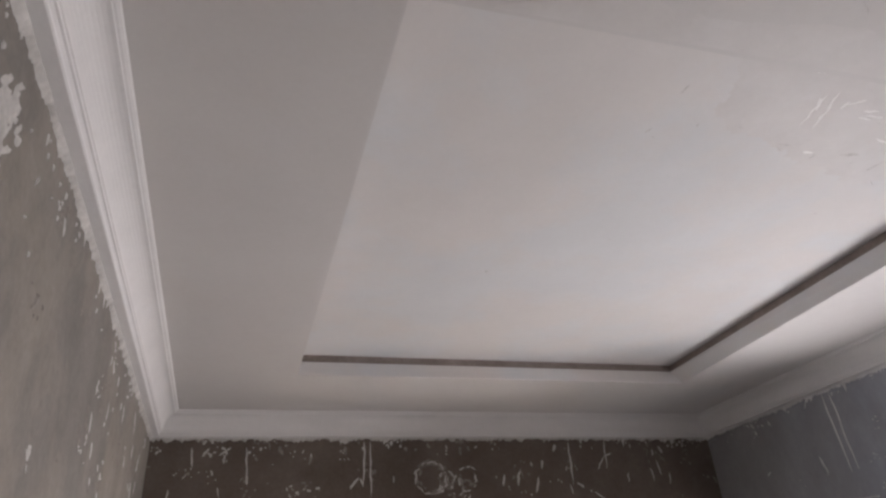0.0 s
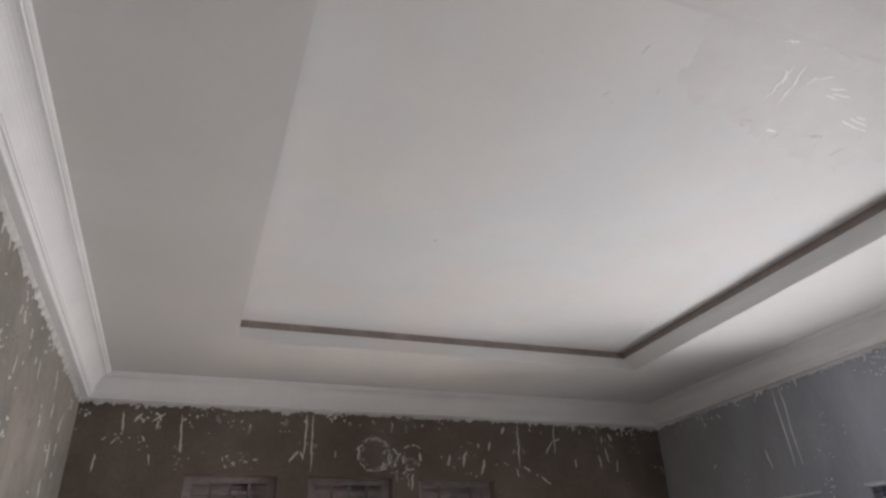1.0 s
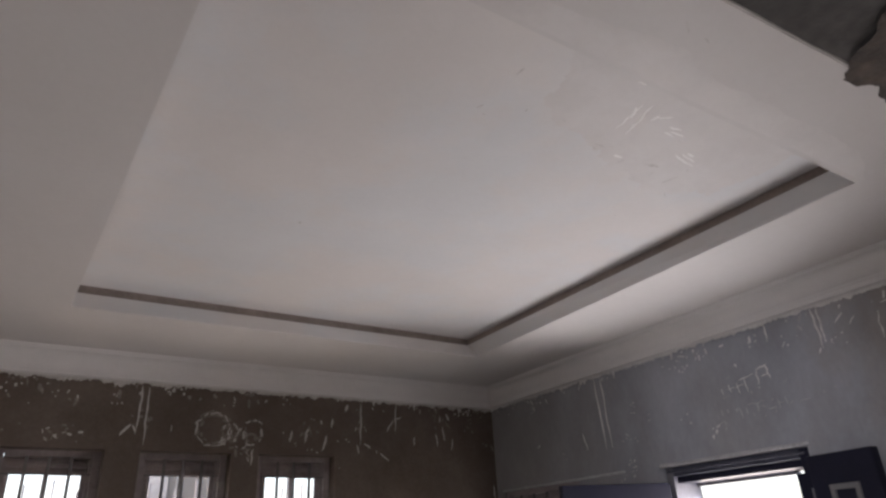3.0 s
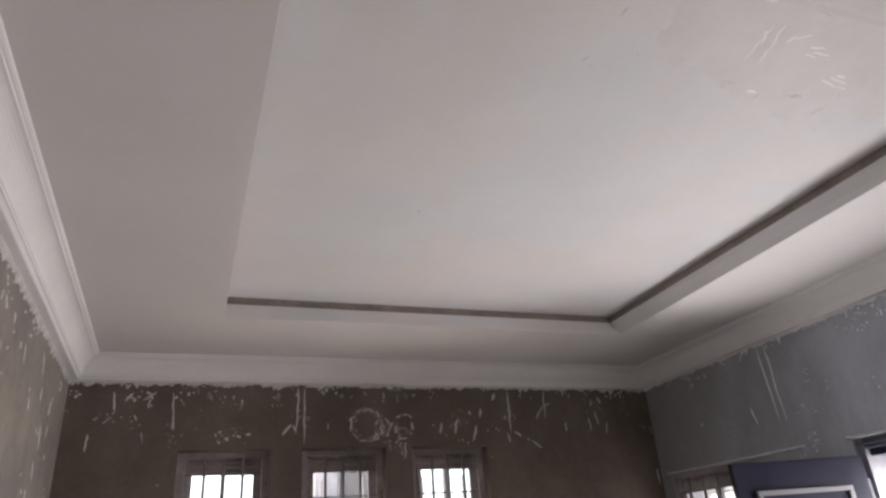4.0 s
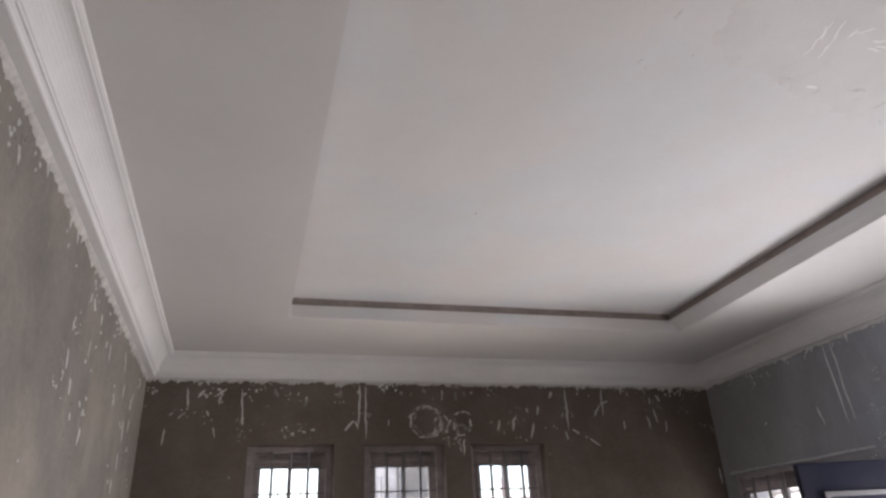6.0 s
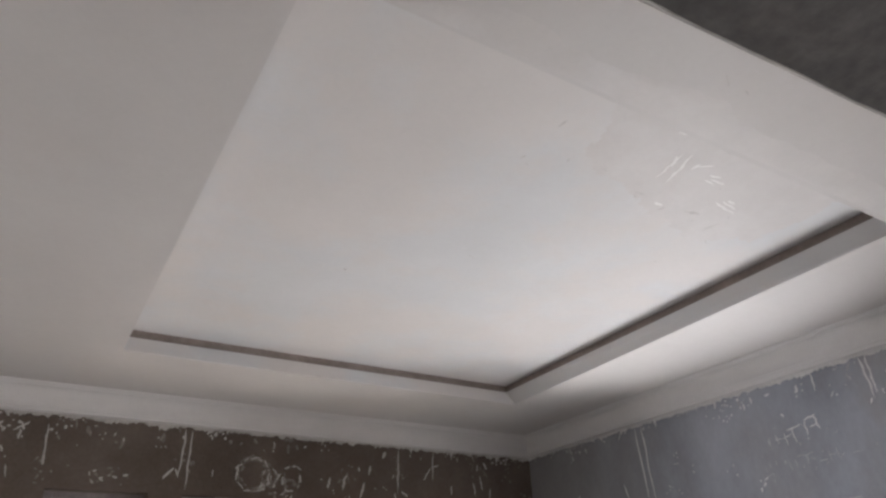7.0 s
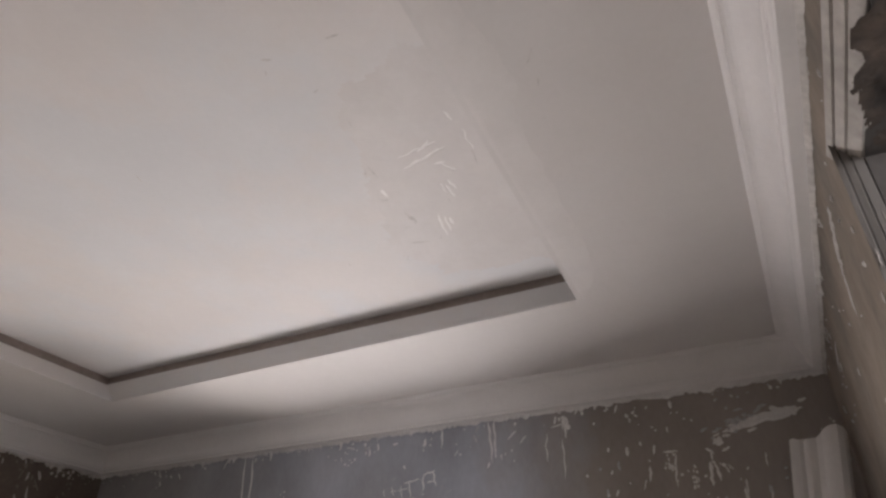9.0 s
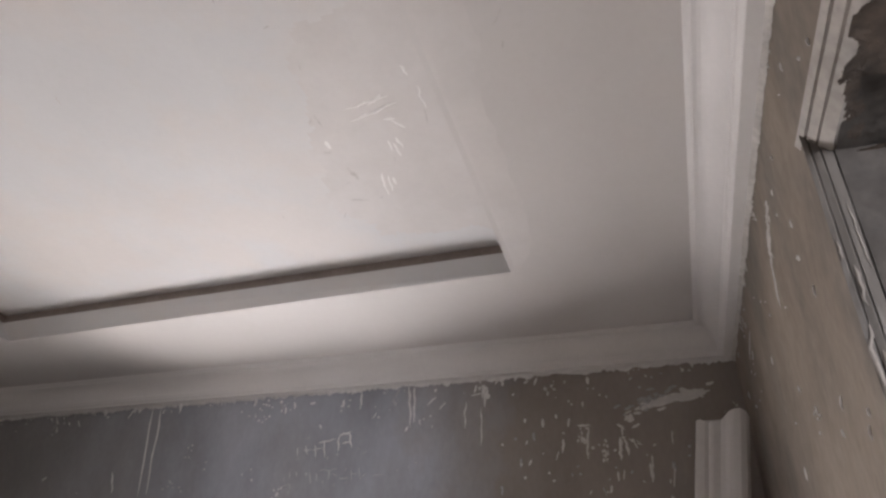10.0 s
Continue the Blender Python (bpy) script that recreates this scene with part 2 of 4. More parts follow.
tagged(box("ceiling_hall", (-0.996, -6.896, 2.75), (3.796, -4.35, 2.80), M_CEIL), "plain white hall ceiling", "ceiling", kind="structure")

# ceiling: border with a hole, hanging lip, cove, raised field
def offset(poly, d):
    """A four-sided outline moved inwards (left of its way round) by d."""
    out = []
    for i in range(4):
        p, q, r = poly[i - 1], poly[i], poly[(i + 1) % 4]
        a, b = (q - p).normalized(), (r - q).normalized()
        na, nb = Vector((-a.y, a.x)), Vector((-b.y, b.x))
        det = a.x * b.y - a.y * b.x
        pa, pb = p + na * d, q + nb * d
        s = ((pb.x - pa.x) * b.y - (pb.y - pa.y) * b.x) / det
        out.append(pa + a * s)
    return out


def rings_mesh(name, rings, mat, close_top=False):
    """Four-sided rings of (outline, z), joined one to the next."""
    verts, faces = [], []
    for outline, z in rings:
        verts += [(p.x, p.y, z) for p in outline]
    for k in range(len(rings) - 1):
        for i in range(4):
            j = (i + 1) % 4
            faces.append([4 * k + i, 4 * k + j, 4 * k + 4 + j, 4 * k + 4 + i])
    if close_top:
        n = 4 * (len(rings) - 1)
        faces.append([n, n + 1, n + 2, n + 3])
    return mesh_object(name, verts, faces, mat)


lip_in, lip_out, cove = TRAY, offset(TRAY_TOP, -0.010), offset(TRAY_TOP, -0.011)
tagged(rings_mesh("ceiling_border", [(offset(ROOM, -0.05), CEILING_Z), (lip_in, CEILING_Z)], M_BORDER), "greyish white ceiling border round the raised tray", "ceiling", kind="structure")
# Brown strip closes the gap over the lip; the gap's shade is its colour.
M_COVE = material("groove_shade_brown", (0.27, 0.225, 0.205), 0.75, fine=0.1, broad=0.15, broad_scale=6)
tagged(rings_mesh("trim_groove", [(lip_out, LIP_TOP), (cove, TRAY_Z)], M_COVE), "narrow strip between lip and ceiling field, brown for the gap's shade", "trim", kind="structure")
border = rings_mesh("ceiling", [(lip_in, CEILING_Z), (TRAY_TOP, LIP_TOP), (lip_out, LIP_TOP)], M_CEIL)
field = rings_mesh("ceiling_field", [(cove, TRAY_Z), (offset(TRAY, 0.2), TRAY_Z)], M_CEIL, close_top=True)
tagged(field, "white painted raised ceiling field with trowel marks", "ceiling", kind="structure")
tagged(border, "white hanging lip round the raised tray", "ceiling", kind="structure")

# cornice, mitred at the corners
PROFILE = [(0.0, 0.0), (0.006, 0.001), (0.0455, 0.003), (0.049, 0.006), (0.0508, 0.012), (0.0555, 0.019), (0.0605, 0.0205), (0.0615, 0.0285), (0.0645, 0.031)]
PROFILE += [(0.1275 - 0.063 * math.cos(a), 0.031 + 0.0855 * math.sin(a)) for a in [math.pi / 2 * k / 10 for k in range(1, 11)]]
PROFILE += [(0.129, 0.122), (0.1345, 0.1235), (0.1405, 0.1275), (0.143, 0.1349)]
corner_rings = [(offset(ROOM, d), CORNICE_Z + h) for d, h in PROFILE]
for i in range(4):
    verts, faces, steps = [], [], 36
    for k in range(steps + 1):
        s = k / steps
        for r, (outline, z) in enumerate(corner_rings):
            p = outline[i].lerp(outline[(i + 1) % 4], s)
            wob = noise.noise(Vector((i * 7.3 + s * 6, r * 0.15, 2.0))) * 0.0022 if 0 < k < steps and r < len(corner_rings) - 1 else 0
            verts.append((p.x, p.y, z + wob))
    n = len(corner_rings)
    for k in range(steps):
        for r in range(n - 1):
            a = k * n + r
            faces.append([a, a + n, a + n + 1, a + 1])
    me_ob = mesh_object("cornice", verts, faces, M_CORNICE)
    tagged(me_ob, "white moulded plaster cornice under the ceiling", "cornice", "cornice runs", "structure")


# ---------------------------------------------------------------- windows and doors
def lerp3(face, u0, u1, z0, z1, d0, d1):
    """Eight corners of a block on a wall, d into the room."""
    return [face.at(u, z, d) for d in (d0, d1) for z in (z0, z1) for u in (u0, u1)]


BLOCK_FACES = [[0, 1, 3, 2], [4, 6, 7, 5], [0, 4, 5, 1], [2, 3, 7, 6], [0, 2, 6, 4], [1, 5, 7, 3]]


def block(name, face, u0, u1, z0, z1, d0, d1, mat, parent=None, label="", bevel=0.0):
    bm = bmesh.new()
    vs = [bm.verts.new(p) for p in lerp3(face, u0, u1, z0, z1, d0, d1)]
    for f in BLOCK_FACES:
        bm.faces.new([vs[i] for i in f])
    if bevel:
        bmesh.ops.bevel(bm, geom=list(bm.edges), offset=bevel, segments=2, affect="EDGES", profile=0.6)
    return part(name, bm, mat, parent, label)


def rods(name, face, bars, depth, mat, parent):
    """Square steel bars with softened edges, (u0, u1, z0, z1) each, one object each."""
    for u0, u1, z0, z1 in bars:
        block(name, face, u0, u1, z0, z1, depth, depth + 0.012, mat, parent, bevel=0.002)


def barred_window(name, face, opening, label, uprights, back=0.085):
    """A steel window set back in its opening: fixed frame, head rails, two sashes with glass, and burglar bars."""
    u0, u1, z0, z1 = opening
    win = tagged(new(name), label, "window", kind="structure")
    e, d0, d1 = -0.004, -back - 0.075, -back
    w = 0.042
    block("window_frame", face, u0 + e, u0 + w, z0 + e, z1 - e, d0, d1, M_FRAME, win, bevel=0.003)
    block("window_frame", face, u1 - w, u1 - e, z0 + e, z1 - e, d0, d1, M_FRAME, win, bevel=0.003)
    block("window_frame", face, u0 + w + 0.001, u1 - w - 0.001, z1 - 0.034, z1 - e, d0, d1, M_FRAME, win, bevel=0.003)
    block("window_sill", face, u0 + w + 0.001, u1 - w - 0.001, z0 + e, z0 + 0.04, d0, d1 + 0.02, M_FRAME, win, bevel=0.003)
    # grooves of the sliding tracks at the jambs and at the head
    for k in range(2):
        off = d0 + 0.012 + k * 0.03
        for a, b in ((u0 + w + 0.001, u0 + w + 0.016), (u1 - w - 0.016, u1 - w - 0.001)):
            block("track", face, a, b, z0 + 0.041, z1 - 0.036, off, off + 0.012, M_FRAME, win, bevel=0.001)
        block("head_rail", face, u0 + w + 0.018, u1 - w - 0.018, z1 - 0.062 - 0.026 * k, z1 - 0.046 - 0.026 * k, off, off + 0.016, M_FRAME, win, bevel=0.002)
    block("head_panel", face, u0 + w - 0.003, u1 - w + 0.003, z1 - 0.106, z1 - 0.032, d0 + 0.002, d0 + 0.007, M_FRAME, win)
    for a, b in ((u0 + w - 0.003, u0 + w + 0.024), (u1 - w - 0.024, u1 - w + 0.003)):
        block("jamb_liner", face, a, b, z0 + 0.03, z1 - 0.1065, d0 + 0.002, d0 + 0.007, M_FRAME, win)
    mid = (u0 + u1) / 2
    top = z1 - 0.105
    for k, (a, b) in enumerate(((u0 + w + 0.018, mid + 0.012), (mid - 0.012, u1 - w - 0.018))):
        off = d0 + 0.008 + k * 0.03
        sash = block("sash", face, a, a + 0.024, z0 + 0.045, top, off, off + 0.022, M_FRAME, win, bevel=0.002)
        block("sash_stile", face, b - 0.024, b, z0 + 0.045, top, off, off + 0.022, M_FRAME, sash, bevel=0.002)
        block("sash_rail", face, a + 0.025, b - 0.025, top - 0.02, top, off, off + 0.022, M_FRAME, sash, bevel=0.002)
        pane = block("pane", face, a + 0.023, b - 0.023, z0 + 0.06, top - 0.018, off + 0.009, off + 0.013, M_GLASS, sash)
        pane.visible_shadow = False
    n = uprights
    bars = [(u0 + w + (u1 - u0 - 2 * w) * (i + 1) / (n + 1) - 0.0085, u0 + w + (u1 - u0 - 2 * w) * (i + 1) / (n + 1) + 0.0085, z0 + 0.042, z1 - 0.036) for i in range(n)]
    rods("burglar_bar", face, bars, d1 + 0.012, M_BAR, win)
    cross = [(u0 + w + 0.002, u1 - w - 0.002, z - 0.004, z + 0.004) for z in (z1 - 0.125, z1 - 0.27, z1 - 0.43, z1 - 0.6)]
    for c in cross:
        block("cross_bar", face, *c, d1 + 0.002, d1 + 0.010, M_BAR, win)
    return win


for i, o in enumerate(N_WINDOWS):
    barred_window("window_%d" % (i + 1), NORTH, o, "narrow steel window with burglar bars in a deep opening", 3)
barred_window("window_4", EAST, E_WINDOW, "grey steel window with burglar bars beside the open door", 4, 0.012)

# plaster bead over the corner window and over the doorway
def bead(name, face, u0, u1, z, mat, label, high=0.016, out=0.012, seed=0.0):
    verts, faces, n = [], [], 40
    for k in range(n + 1):
        u = u0 + (u1 - u0) * k / n
        s = noise.noise(Vector((u * 9, seed, 0))) * 0.007
        for dz, d in ((0.0, 0.001), (0.0, out), (high * 0.6, out + 0.002), (high, 0.001)):
            verts.append(face.at(u, z + dz + (s if dz else 0), d))
    for k in range(n):
        for r in range(3):
            a = 4 * k + r
            faces.append([a, a + 4, a + 5, a + 1])
    faces += [[0, 1, 2, 3], [4 * n + 3, 4 * n + 2, 4 * n + 1, 4 * n]]
    return tagged(mesh_object(name, verts, faces, mat, smooth=True), label, "trim", kind="structure")


bead("trim_window_head", EAST, E_WINDOW[0] - 0.40, E_WINDOW[1] + 0.02, E_WINDOW[3] + 0.001, M_CHALK, "rough plaster bead over a window", seed=1.0)
bead("trim_door_head", EAST, E_DOOR[0] - 0.01, E_DOOR[1] + 0.02, E_DOOR[3] + 0.001, M_CHALK, "rough plaster bead over a doorway", 0.02, 0.014, seed=3.0)

# the steel double door of the east wall, standing open
door = tagged(new("door_1"), "dark navy steel double door standing open", "door", kind="structure")
du0, du1, dz1 = E_DOOR[0], E_DOOR[1], E_DOOR[3]
for a, b in ((du0 + 0.003, du0 + 0.05), (du1 - 0.05, du1 - 0.003)):
    block("door_frame", EAST, a, b, 0.003, dz1 - 0.003, -0.222, -0.003, M_DOOR_FRAME if a > du0 + 0.1 else M_DOOR, door, bevel=0.004)
    block("door_stop", EAST, a + 0.014, b - 0.014 + 0.02, 0.003, dz1 - 0.052, -0.15, -0.12, M_TRIM_LIGHT, door, bevel=0.002)
block("door_frame", EAST, du0 + 0.051, du1 - 0.051, dz1 - 0.05, dz1 - 0.003, -0.222, -0.003, M_DOOR_HEAD, door, bevel=0.004)
block("head_ridge", EAST, du0 + 0.02, du1 - 0.02, dz1 - 0.030, dz1 - 0.020, -0.001, 0.010, M_DOOR_HEAD, door, bevel=0.002)
block("transom", EAST, du0 + 0.051, du1 - 0.051, dz1 - 0.085, dz1 - 0.051, -0.222, -0.030, M_DOOR, door, bevel=0.004)
block("side_panel", EAST, du0 + 0.051, du0 + 0.185, 0.003, dz1 - 0.101, -0.222, -0.170, M_DOOR, door, bevel=0.004)
block("head_strip", EAST, du0 + 0.186, du1 - 0.052, dz1 - 0.100, dz1 - 0.0855, -0.222, -0.19, M_DOOR_FRAME, door, bevel=0.002)


def door_leaf(hinge, end, top, thick=0.045):
    """One leaf from its hinge to its free edge, on plan, with raised panel mouldings on both faces."""
    h, e = Vector(hinge), Vector(end)
    leaf_face = Face(h, e, Vector((-(e - h).y, (e - h).x)))
    wide = leaf_face.length
    leaf = block("door_leaf", leaf_face, 0.0, wide, 0.012, top, -thick / 2, thick / 2, M_DOOR, door, "navy painted steel leaf", bevel=0.004)
    for s in (-1, 1):
        d0, d1 = sorted((s * (thick / 2 - 0.001), s * (thick / 2 + 0.012)))
        for za, zb in ((1.12, top - 0.13), (0.2, 0.98)):
            m = 0.09
            bars = ((m, wide - m, zb - 0.022, zb), (m, wide - m, za, za + 0.022), (m, m + 0.022, za + 0.023, zb - 0.023), (wide - m - 0.022, wide - m, za + 0.023, zb - 0.023))
            for q in bars:
                block("panel_moulding", leaf_face, *q, d0, d1, M_TRIM_LIGHT if zb > 1 else M_DOOR, leaf, bevel=0.003)
    for z in (0.3, 1.1, 1.8):
        block("hinge", leaf_face, -0.02, 0.004, z - 0.05, z + 0.05, -0.012, 0.012, M_DOOR_FRAME, leaf, bevel=0.003)
    return leaf


door_leaf((3.755, -1.60), (3.14, -1.405), 1.955)
door_leaf((3.745, -2.425), (3.69, -2.74), 1.985)

# ---------------------------------------------------------------- doorway of the south wall
sd0, sd1, sz = 0.19, 1.490, 2.200                       # edge of the built-out plaster; the lining slopes in from it
surround = tagged(new("door_surround"), "half-finished plastered doorway surround with fluted, broken lining", "door surround", kind="structure")


def swept(name, face, prof, u0, u1, mat, parent, steps=60, rag=0.0, seed=0.0, upright=False, lab="", mitre=None):
    """A moulding of profile (d, h) run along a wall, level or upright; its last edge may be broken; mitre: the h from which its end is cut at 45 degrees."""
    verts, faces, n = [], [], len(prof)
    for k in range(steps + 1):
        for r, (d, h) in enumerate(prof):
            s = u0 + (u1 - u0 + (0.0 if mitre is None else h - mitre)) * k / steps
            q = noise.noise(Vector((s * 14, seed, r * 0.2)))
            q2 = noise.noise(Vector((s * 45, seed + 5, r * 0.3)))
            hh = h + (rag * (abs(q) * 1.5 + 0.3 * q2) if r >= n - 2 else 0.0005 * q)
            dd = d + (0.00025 * q2 if d > 0.001 else 0.0)
            ss = s + (0.008 * noise.noise(Vector((h * 31, d * 60, seed))) if k == steps else 0.0)      # chipped end
            verts.append(face.at(hh, ss, dd) if upright else face.at(ss, hh, dd))
    for k in range(steps):
        for r in range(n - 1):
            a = k * n + r
            faces.append([a, a + n, a + n + 1, a + 1])
    faces.append(list(range(n)))
    faces.append([steps * n + r for r in reversed(range(n))])
    ob = mesh_object(name, verts, faces, mat, parent)
    return tagged(ob, lab) if lab else ob


# brown plaster built out to the edge of the opening, then a fluted lining under the head and on the jambs
BAND = [(0.0, 0.215), (0.012, 0.19), (0.035, 0.13), (0.062, 0.06), (0.080, 0.018), (0.0835, 0.006), (0.0835, 0.003)]
SPLAY = [(0.0, 0.0), (0.02, 0.004), (0.22, 0.005), (0.245, 0.0), (0.27, 0.0), (0.295, 0.0045), (0.56, 0.006), (0.585, 0.0015), (0.61, 0.0015), (0.64, 0.006), (0.97, 0.005), (1.0, 0.001)]
LINING = [(0.085 - 0.029 * k + 0.84 * q, -0.045 * k - 0.54 * q) for k, q in SPLAY] + [(0.030, -0.045), (0.030, 0.0)]
JAMB = [(0.085 - 0.029 * k + 0.5 * q, -0.012 * k - 0.8 * q) for k, q in SPLAY] + [(0.030, -0.012), (0.030, 0.0)]
M_JAMB = material("worn_jamb_moulding", (0.13, 0.117, 0.106), 0.7, fine=0.15, broad=0.3, broad_scale=9, second=(0.26, 0.245, 0.23), patch=(0.56, 0.66), bump=0.002, bump_scale=70, stretch=(1, 1, 0.25))
swept("head_band", SOUTH, [(d, sz + h) for d, h in BAND], 0.02, sd1, M_WALL_S, surround, seed=1.0, steps=80, mitre=sz, lab="brown plaster built out over the doorway")
swept("jamb_band", SOUTH, [(d, sd1 + h) for d, h in BAND], 0.004, sz, M_WALL_S, surround, seed=3.0, steps=80, mitre=sd1, upright=True, lab="brown plaster built out beside the doorway")
swept("jamb_band", SOUTH, [(d, sd0 - h * 0.8) for d, h in BAND], 0.004, sz, M_WALL_S, surround, seed=5.0, steps=80, upright=True, lab="brown plaster built out beside the doorway")
swept("head_lining", SOUTH, [(d, sz + h) for d, h in LINING], sd0, sd1 + 0.022, M_ARCH, surround, seed=2.0, lab="dusty white fluted plaster moulding", steps=160)
swept("jamb_lining", SOUTH, [(d, sd1 + h) for d, h in JAMB], 0.004, sz + 0.002, M_JAMB, surround, seed=4.0, upright=True, steps=140, lab="worn fluted plaster moulding")
swept("jamb_lining", SOUTH, [(d, sd0 - h) for d, h in JAMB], 0.004, sz + 0.002, M_JAMB, surround, seed=6.0, upright=True, steps=140, lab="worn fluted plaster moulding")


def rough_sheet(name, corner, a, b, normal, na, nb, rough, mat, parent, scale, seed, hole=None, lab=""):
    """A broken surface: a grid displaced along its normal, with an uneven outline."""
    verts, faces, keep = [], [], {}
    for i in range(na + 1):
        for j in range(nb + 1):
            s, t = i / na, j / nb
            p = corner + a * s + b * t
            q = noise.fractal(Vector((p.x * scale + seed, p.y * scale, p.z * scale)), 1.0, 2.0, 5)
            verts.append(p + normal * (rough * (q + 0.6)))
            keep[i, j] = hole is None or hole(s, t, noise.noise(Vector((s * 5 + seed, t * 5, 1.0))) + 0.3 * noise.noise(Vector((s * 12 + seed, t * 12, 3.0))))
    for i in range(na):
        for j in range(nb):
            if keep[i, j]:
                k = i * (nb + 1) + j
                faces.append([k, k + nb + 1, k + nb + 2, k + 1])
    ob = mesh_object(name, verts, faces, mat, parent)
    return tagged(ob, lab) if lab else ob


under = sz - 0.046
c0, c1 = SOUTH.at(sd0 + 0.05, under, 0.058), SOUTH.at(sd1 - 0.012, under, 0.058)
back = SOUTH.at(sd0, under, -THICK) - SOUTH.at(sd0, under, 0.058)
rough_sheet("soffit", c0, c1 - c0, back, Vector((0, 0, -1)), 240, 60, 0.004, M_CONCRETE, surround, 7.0, 0.0, lab="rough concrete soffit with its shade in the dark colour")


def torn(s_, t_, q):
    """Where the brown plaster has come away: a patch with a bitten edge."""
    return ((s_ - 0.42) / 0.40) ** 2 + ((t_ - 0.5) / 0.56) ** 2 + 0.6 * q < 0.9


p0 = SOUTH.at(1.175, under - 0.003, 0.076)
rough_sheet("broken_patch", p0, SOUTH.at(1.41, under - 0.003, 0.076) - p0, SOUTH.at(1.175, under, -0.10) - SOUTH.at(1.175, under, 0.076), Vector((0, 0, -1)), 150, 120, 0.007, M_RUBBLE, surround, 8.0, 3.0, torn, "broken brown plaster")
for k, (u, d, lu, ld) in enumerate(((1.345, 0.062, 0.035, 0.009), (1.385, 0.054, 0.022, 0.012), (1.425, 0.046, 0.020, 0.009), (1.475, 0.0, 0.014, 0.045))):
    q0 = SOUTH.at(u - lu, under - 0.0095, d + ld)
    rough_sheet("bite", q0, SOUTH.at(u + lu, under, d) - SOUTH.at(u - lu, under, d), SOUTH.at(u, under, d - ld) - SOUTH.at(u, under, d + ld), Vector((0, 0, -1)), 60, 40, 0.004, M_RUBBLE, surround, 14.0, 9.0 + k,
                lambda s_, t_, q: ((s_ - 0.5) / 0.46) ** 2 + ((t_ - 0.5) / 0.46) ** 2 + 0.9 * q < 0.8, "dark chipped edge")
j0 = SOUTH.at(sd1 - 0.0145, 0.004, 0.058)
rough_sheet("jamb_face", j0, Vector((0, 0, under - 0.004)), SOUTH.at(sd1, 0.0, -THICK) - SOUTH.at(sd1, 0.0, 0.058), -Vector((SOUTH.way.x, SOUTH.way.y, 0)), 120, 24, 0.004, M_CONCRETE, surround, 7.0, 8.0, lab="rough concrete jamb with its shade in the dark colour")

# ---------------------------------------------------------------- loose length of cornice leaning in the corner
def leaning_moulding(base, top, wide_way, label):
    a = (top - base)
    long = a.length
    a.normalize()
    w = (wide_way - a * wide_way.dot(a)).normalized()
    n = w.cross(a)
    if n.x > 0:
        n = -n
    outline = [(0.0, 0.0), (0.0, 0.018), (0.012, 0.02), (0.03, 0.022), (0.046, 0.018), (0.05, 0.026), (0.06, 0.03), (0.085, 0.028), (0.10, 0.034), (0.112, 0.046),
               (0.118, 0.048), (0.128, 0.052), (0.15, 0.056), (0.172, 0.05), (0.185, 0.034), (0.19, 0.0)]
    cut = {0: 0.0, 1: 0.0, 2: 0.006, 3: 0.0, 4: -0.004, 5: 0.004, 6: 0.002, 7: 0.012, 8: 0.03, 9: 0.045, 10: 0.05, 11: 0.055, 12: 0.06, 13: 0.052, 14: 0.035, 15: 0.02}
    verts, faces, steps, m = [], [], 30, len(outline)
    for k in range(steps + 1):
        for r, (x, y) in enumerate(outline):
            ext = cut[r] * (k / steps) ** 12
            jag = 0.003 * noise.noise(Vector((k * 0.6, r * 1.7, 4.0)))
            verts.append(base + a * (long * k / steps + ext) + w * (x + jag * 0.5) + n * (y + jag * (0 if r in (0, m - 1) else 1)))
    for k in range(steps):
        for r in range(m):
            q, q2 = k * m + r, k * m + (r + 1) % m
            faces.append([q, q2, q2 + m, q + m])
    faces.append(list(range(m)))
    faces.append([steps * m + r for r in reversed(range(m))])
    return tagged(mesh_object("loose_cornice", verts, faces, M_CORNICE), label, "moulding")


leaning_moulding(Vector((3.52, -3.44, 0.0)), Vector((3.567, -3.862, 2.342)), Vector((0.12, -1, 0)), "loose length of white cornice leaning in the room corner")

# ---------------------------------------------------------------- plaster drips, smears and splashes on the walls
rng = random.Random(11)


def stroke_mesh(store, face, u0, z0, u1, z1, wide, high=0.0035):
    """One smear from (u0, z0) to (u1, z1), domed, with an uneven edge."""
    verts, faces = store
    way = Vector((u1 - u0, z1 - z0))
    long = max(way.length, 1e-3)
    nrm = Vector((-way.y, way.x)) / long
    steps = max(5, min(16, int(long / 0.012)))
    base, seed = len(verts), rng.uniform(0, 50)
    for k in range(steps + 1):
        s = k / steps
        body = min(1.0, 4 * s + 0.25, 3.0 * (1 - s) + 0.2)
        l = wide * body * (0.55 + 0.6 * abs(noise.noise(Vector((s * long * 60 + seed, 0, 0)))) + rng.uniform(-0.12, 0.12))
        r = wide * body * (0.55 + 0.6 * abs(noise.noise(Vector((s * long * 60 + seed, 9, 0)))) + rng.uniform(-0.12, 0.12))
        mid = noise.noise(Vector((s * 3 + seed, 4, 0))) * min(0.01, long * 0.12)
        c = Vector((u0, z0)) + way * s + nrm * mid
        for side_, d in ((-l, 0.0006), (-l * 0.4, high * body), (r * 0.4, high * body), (r, 0.0006)):
            q = c + nrm * side_ * 0.5
            verts.append(face.at(q.x, q.y, d))
    for k in range(steps):
        for r in range(3):
            a = base + 4 * k + r
            faces.append([a, a + 4, a + 5, a + 1])


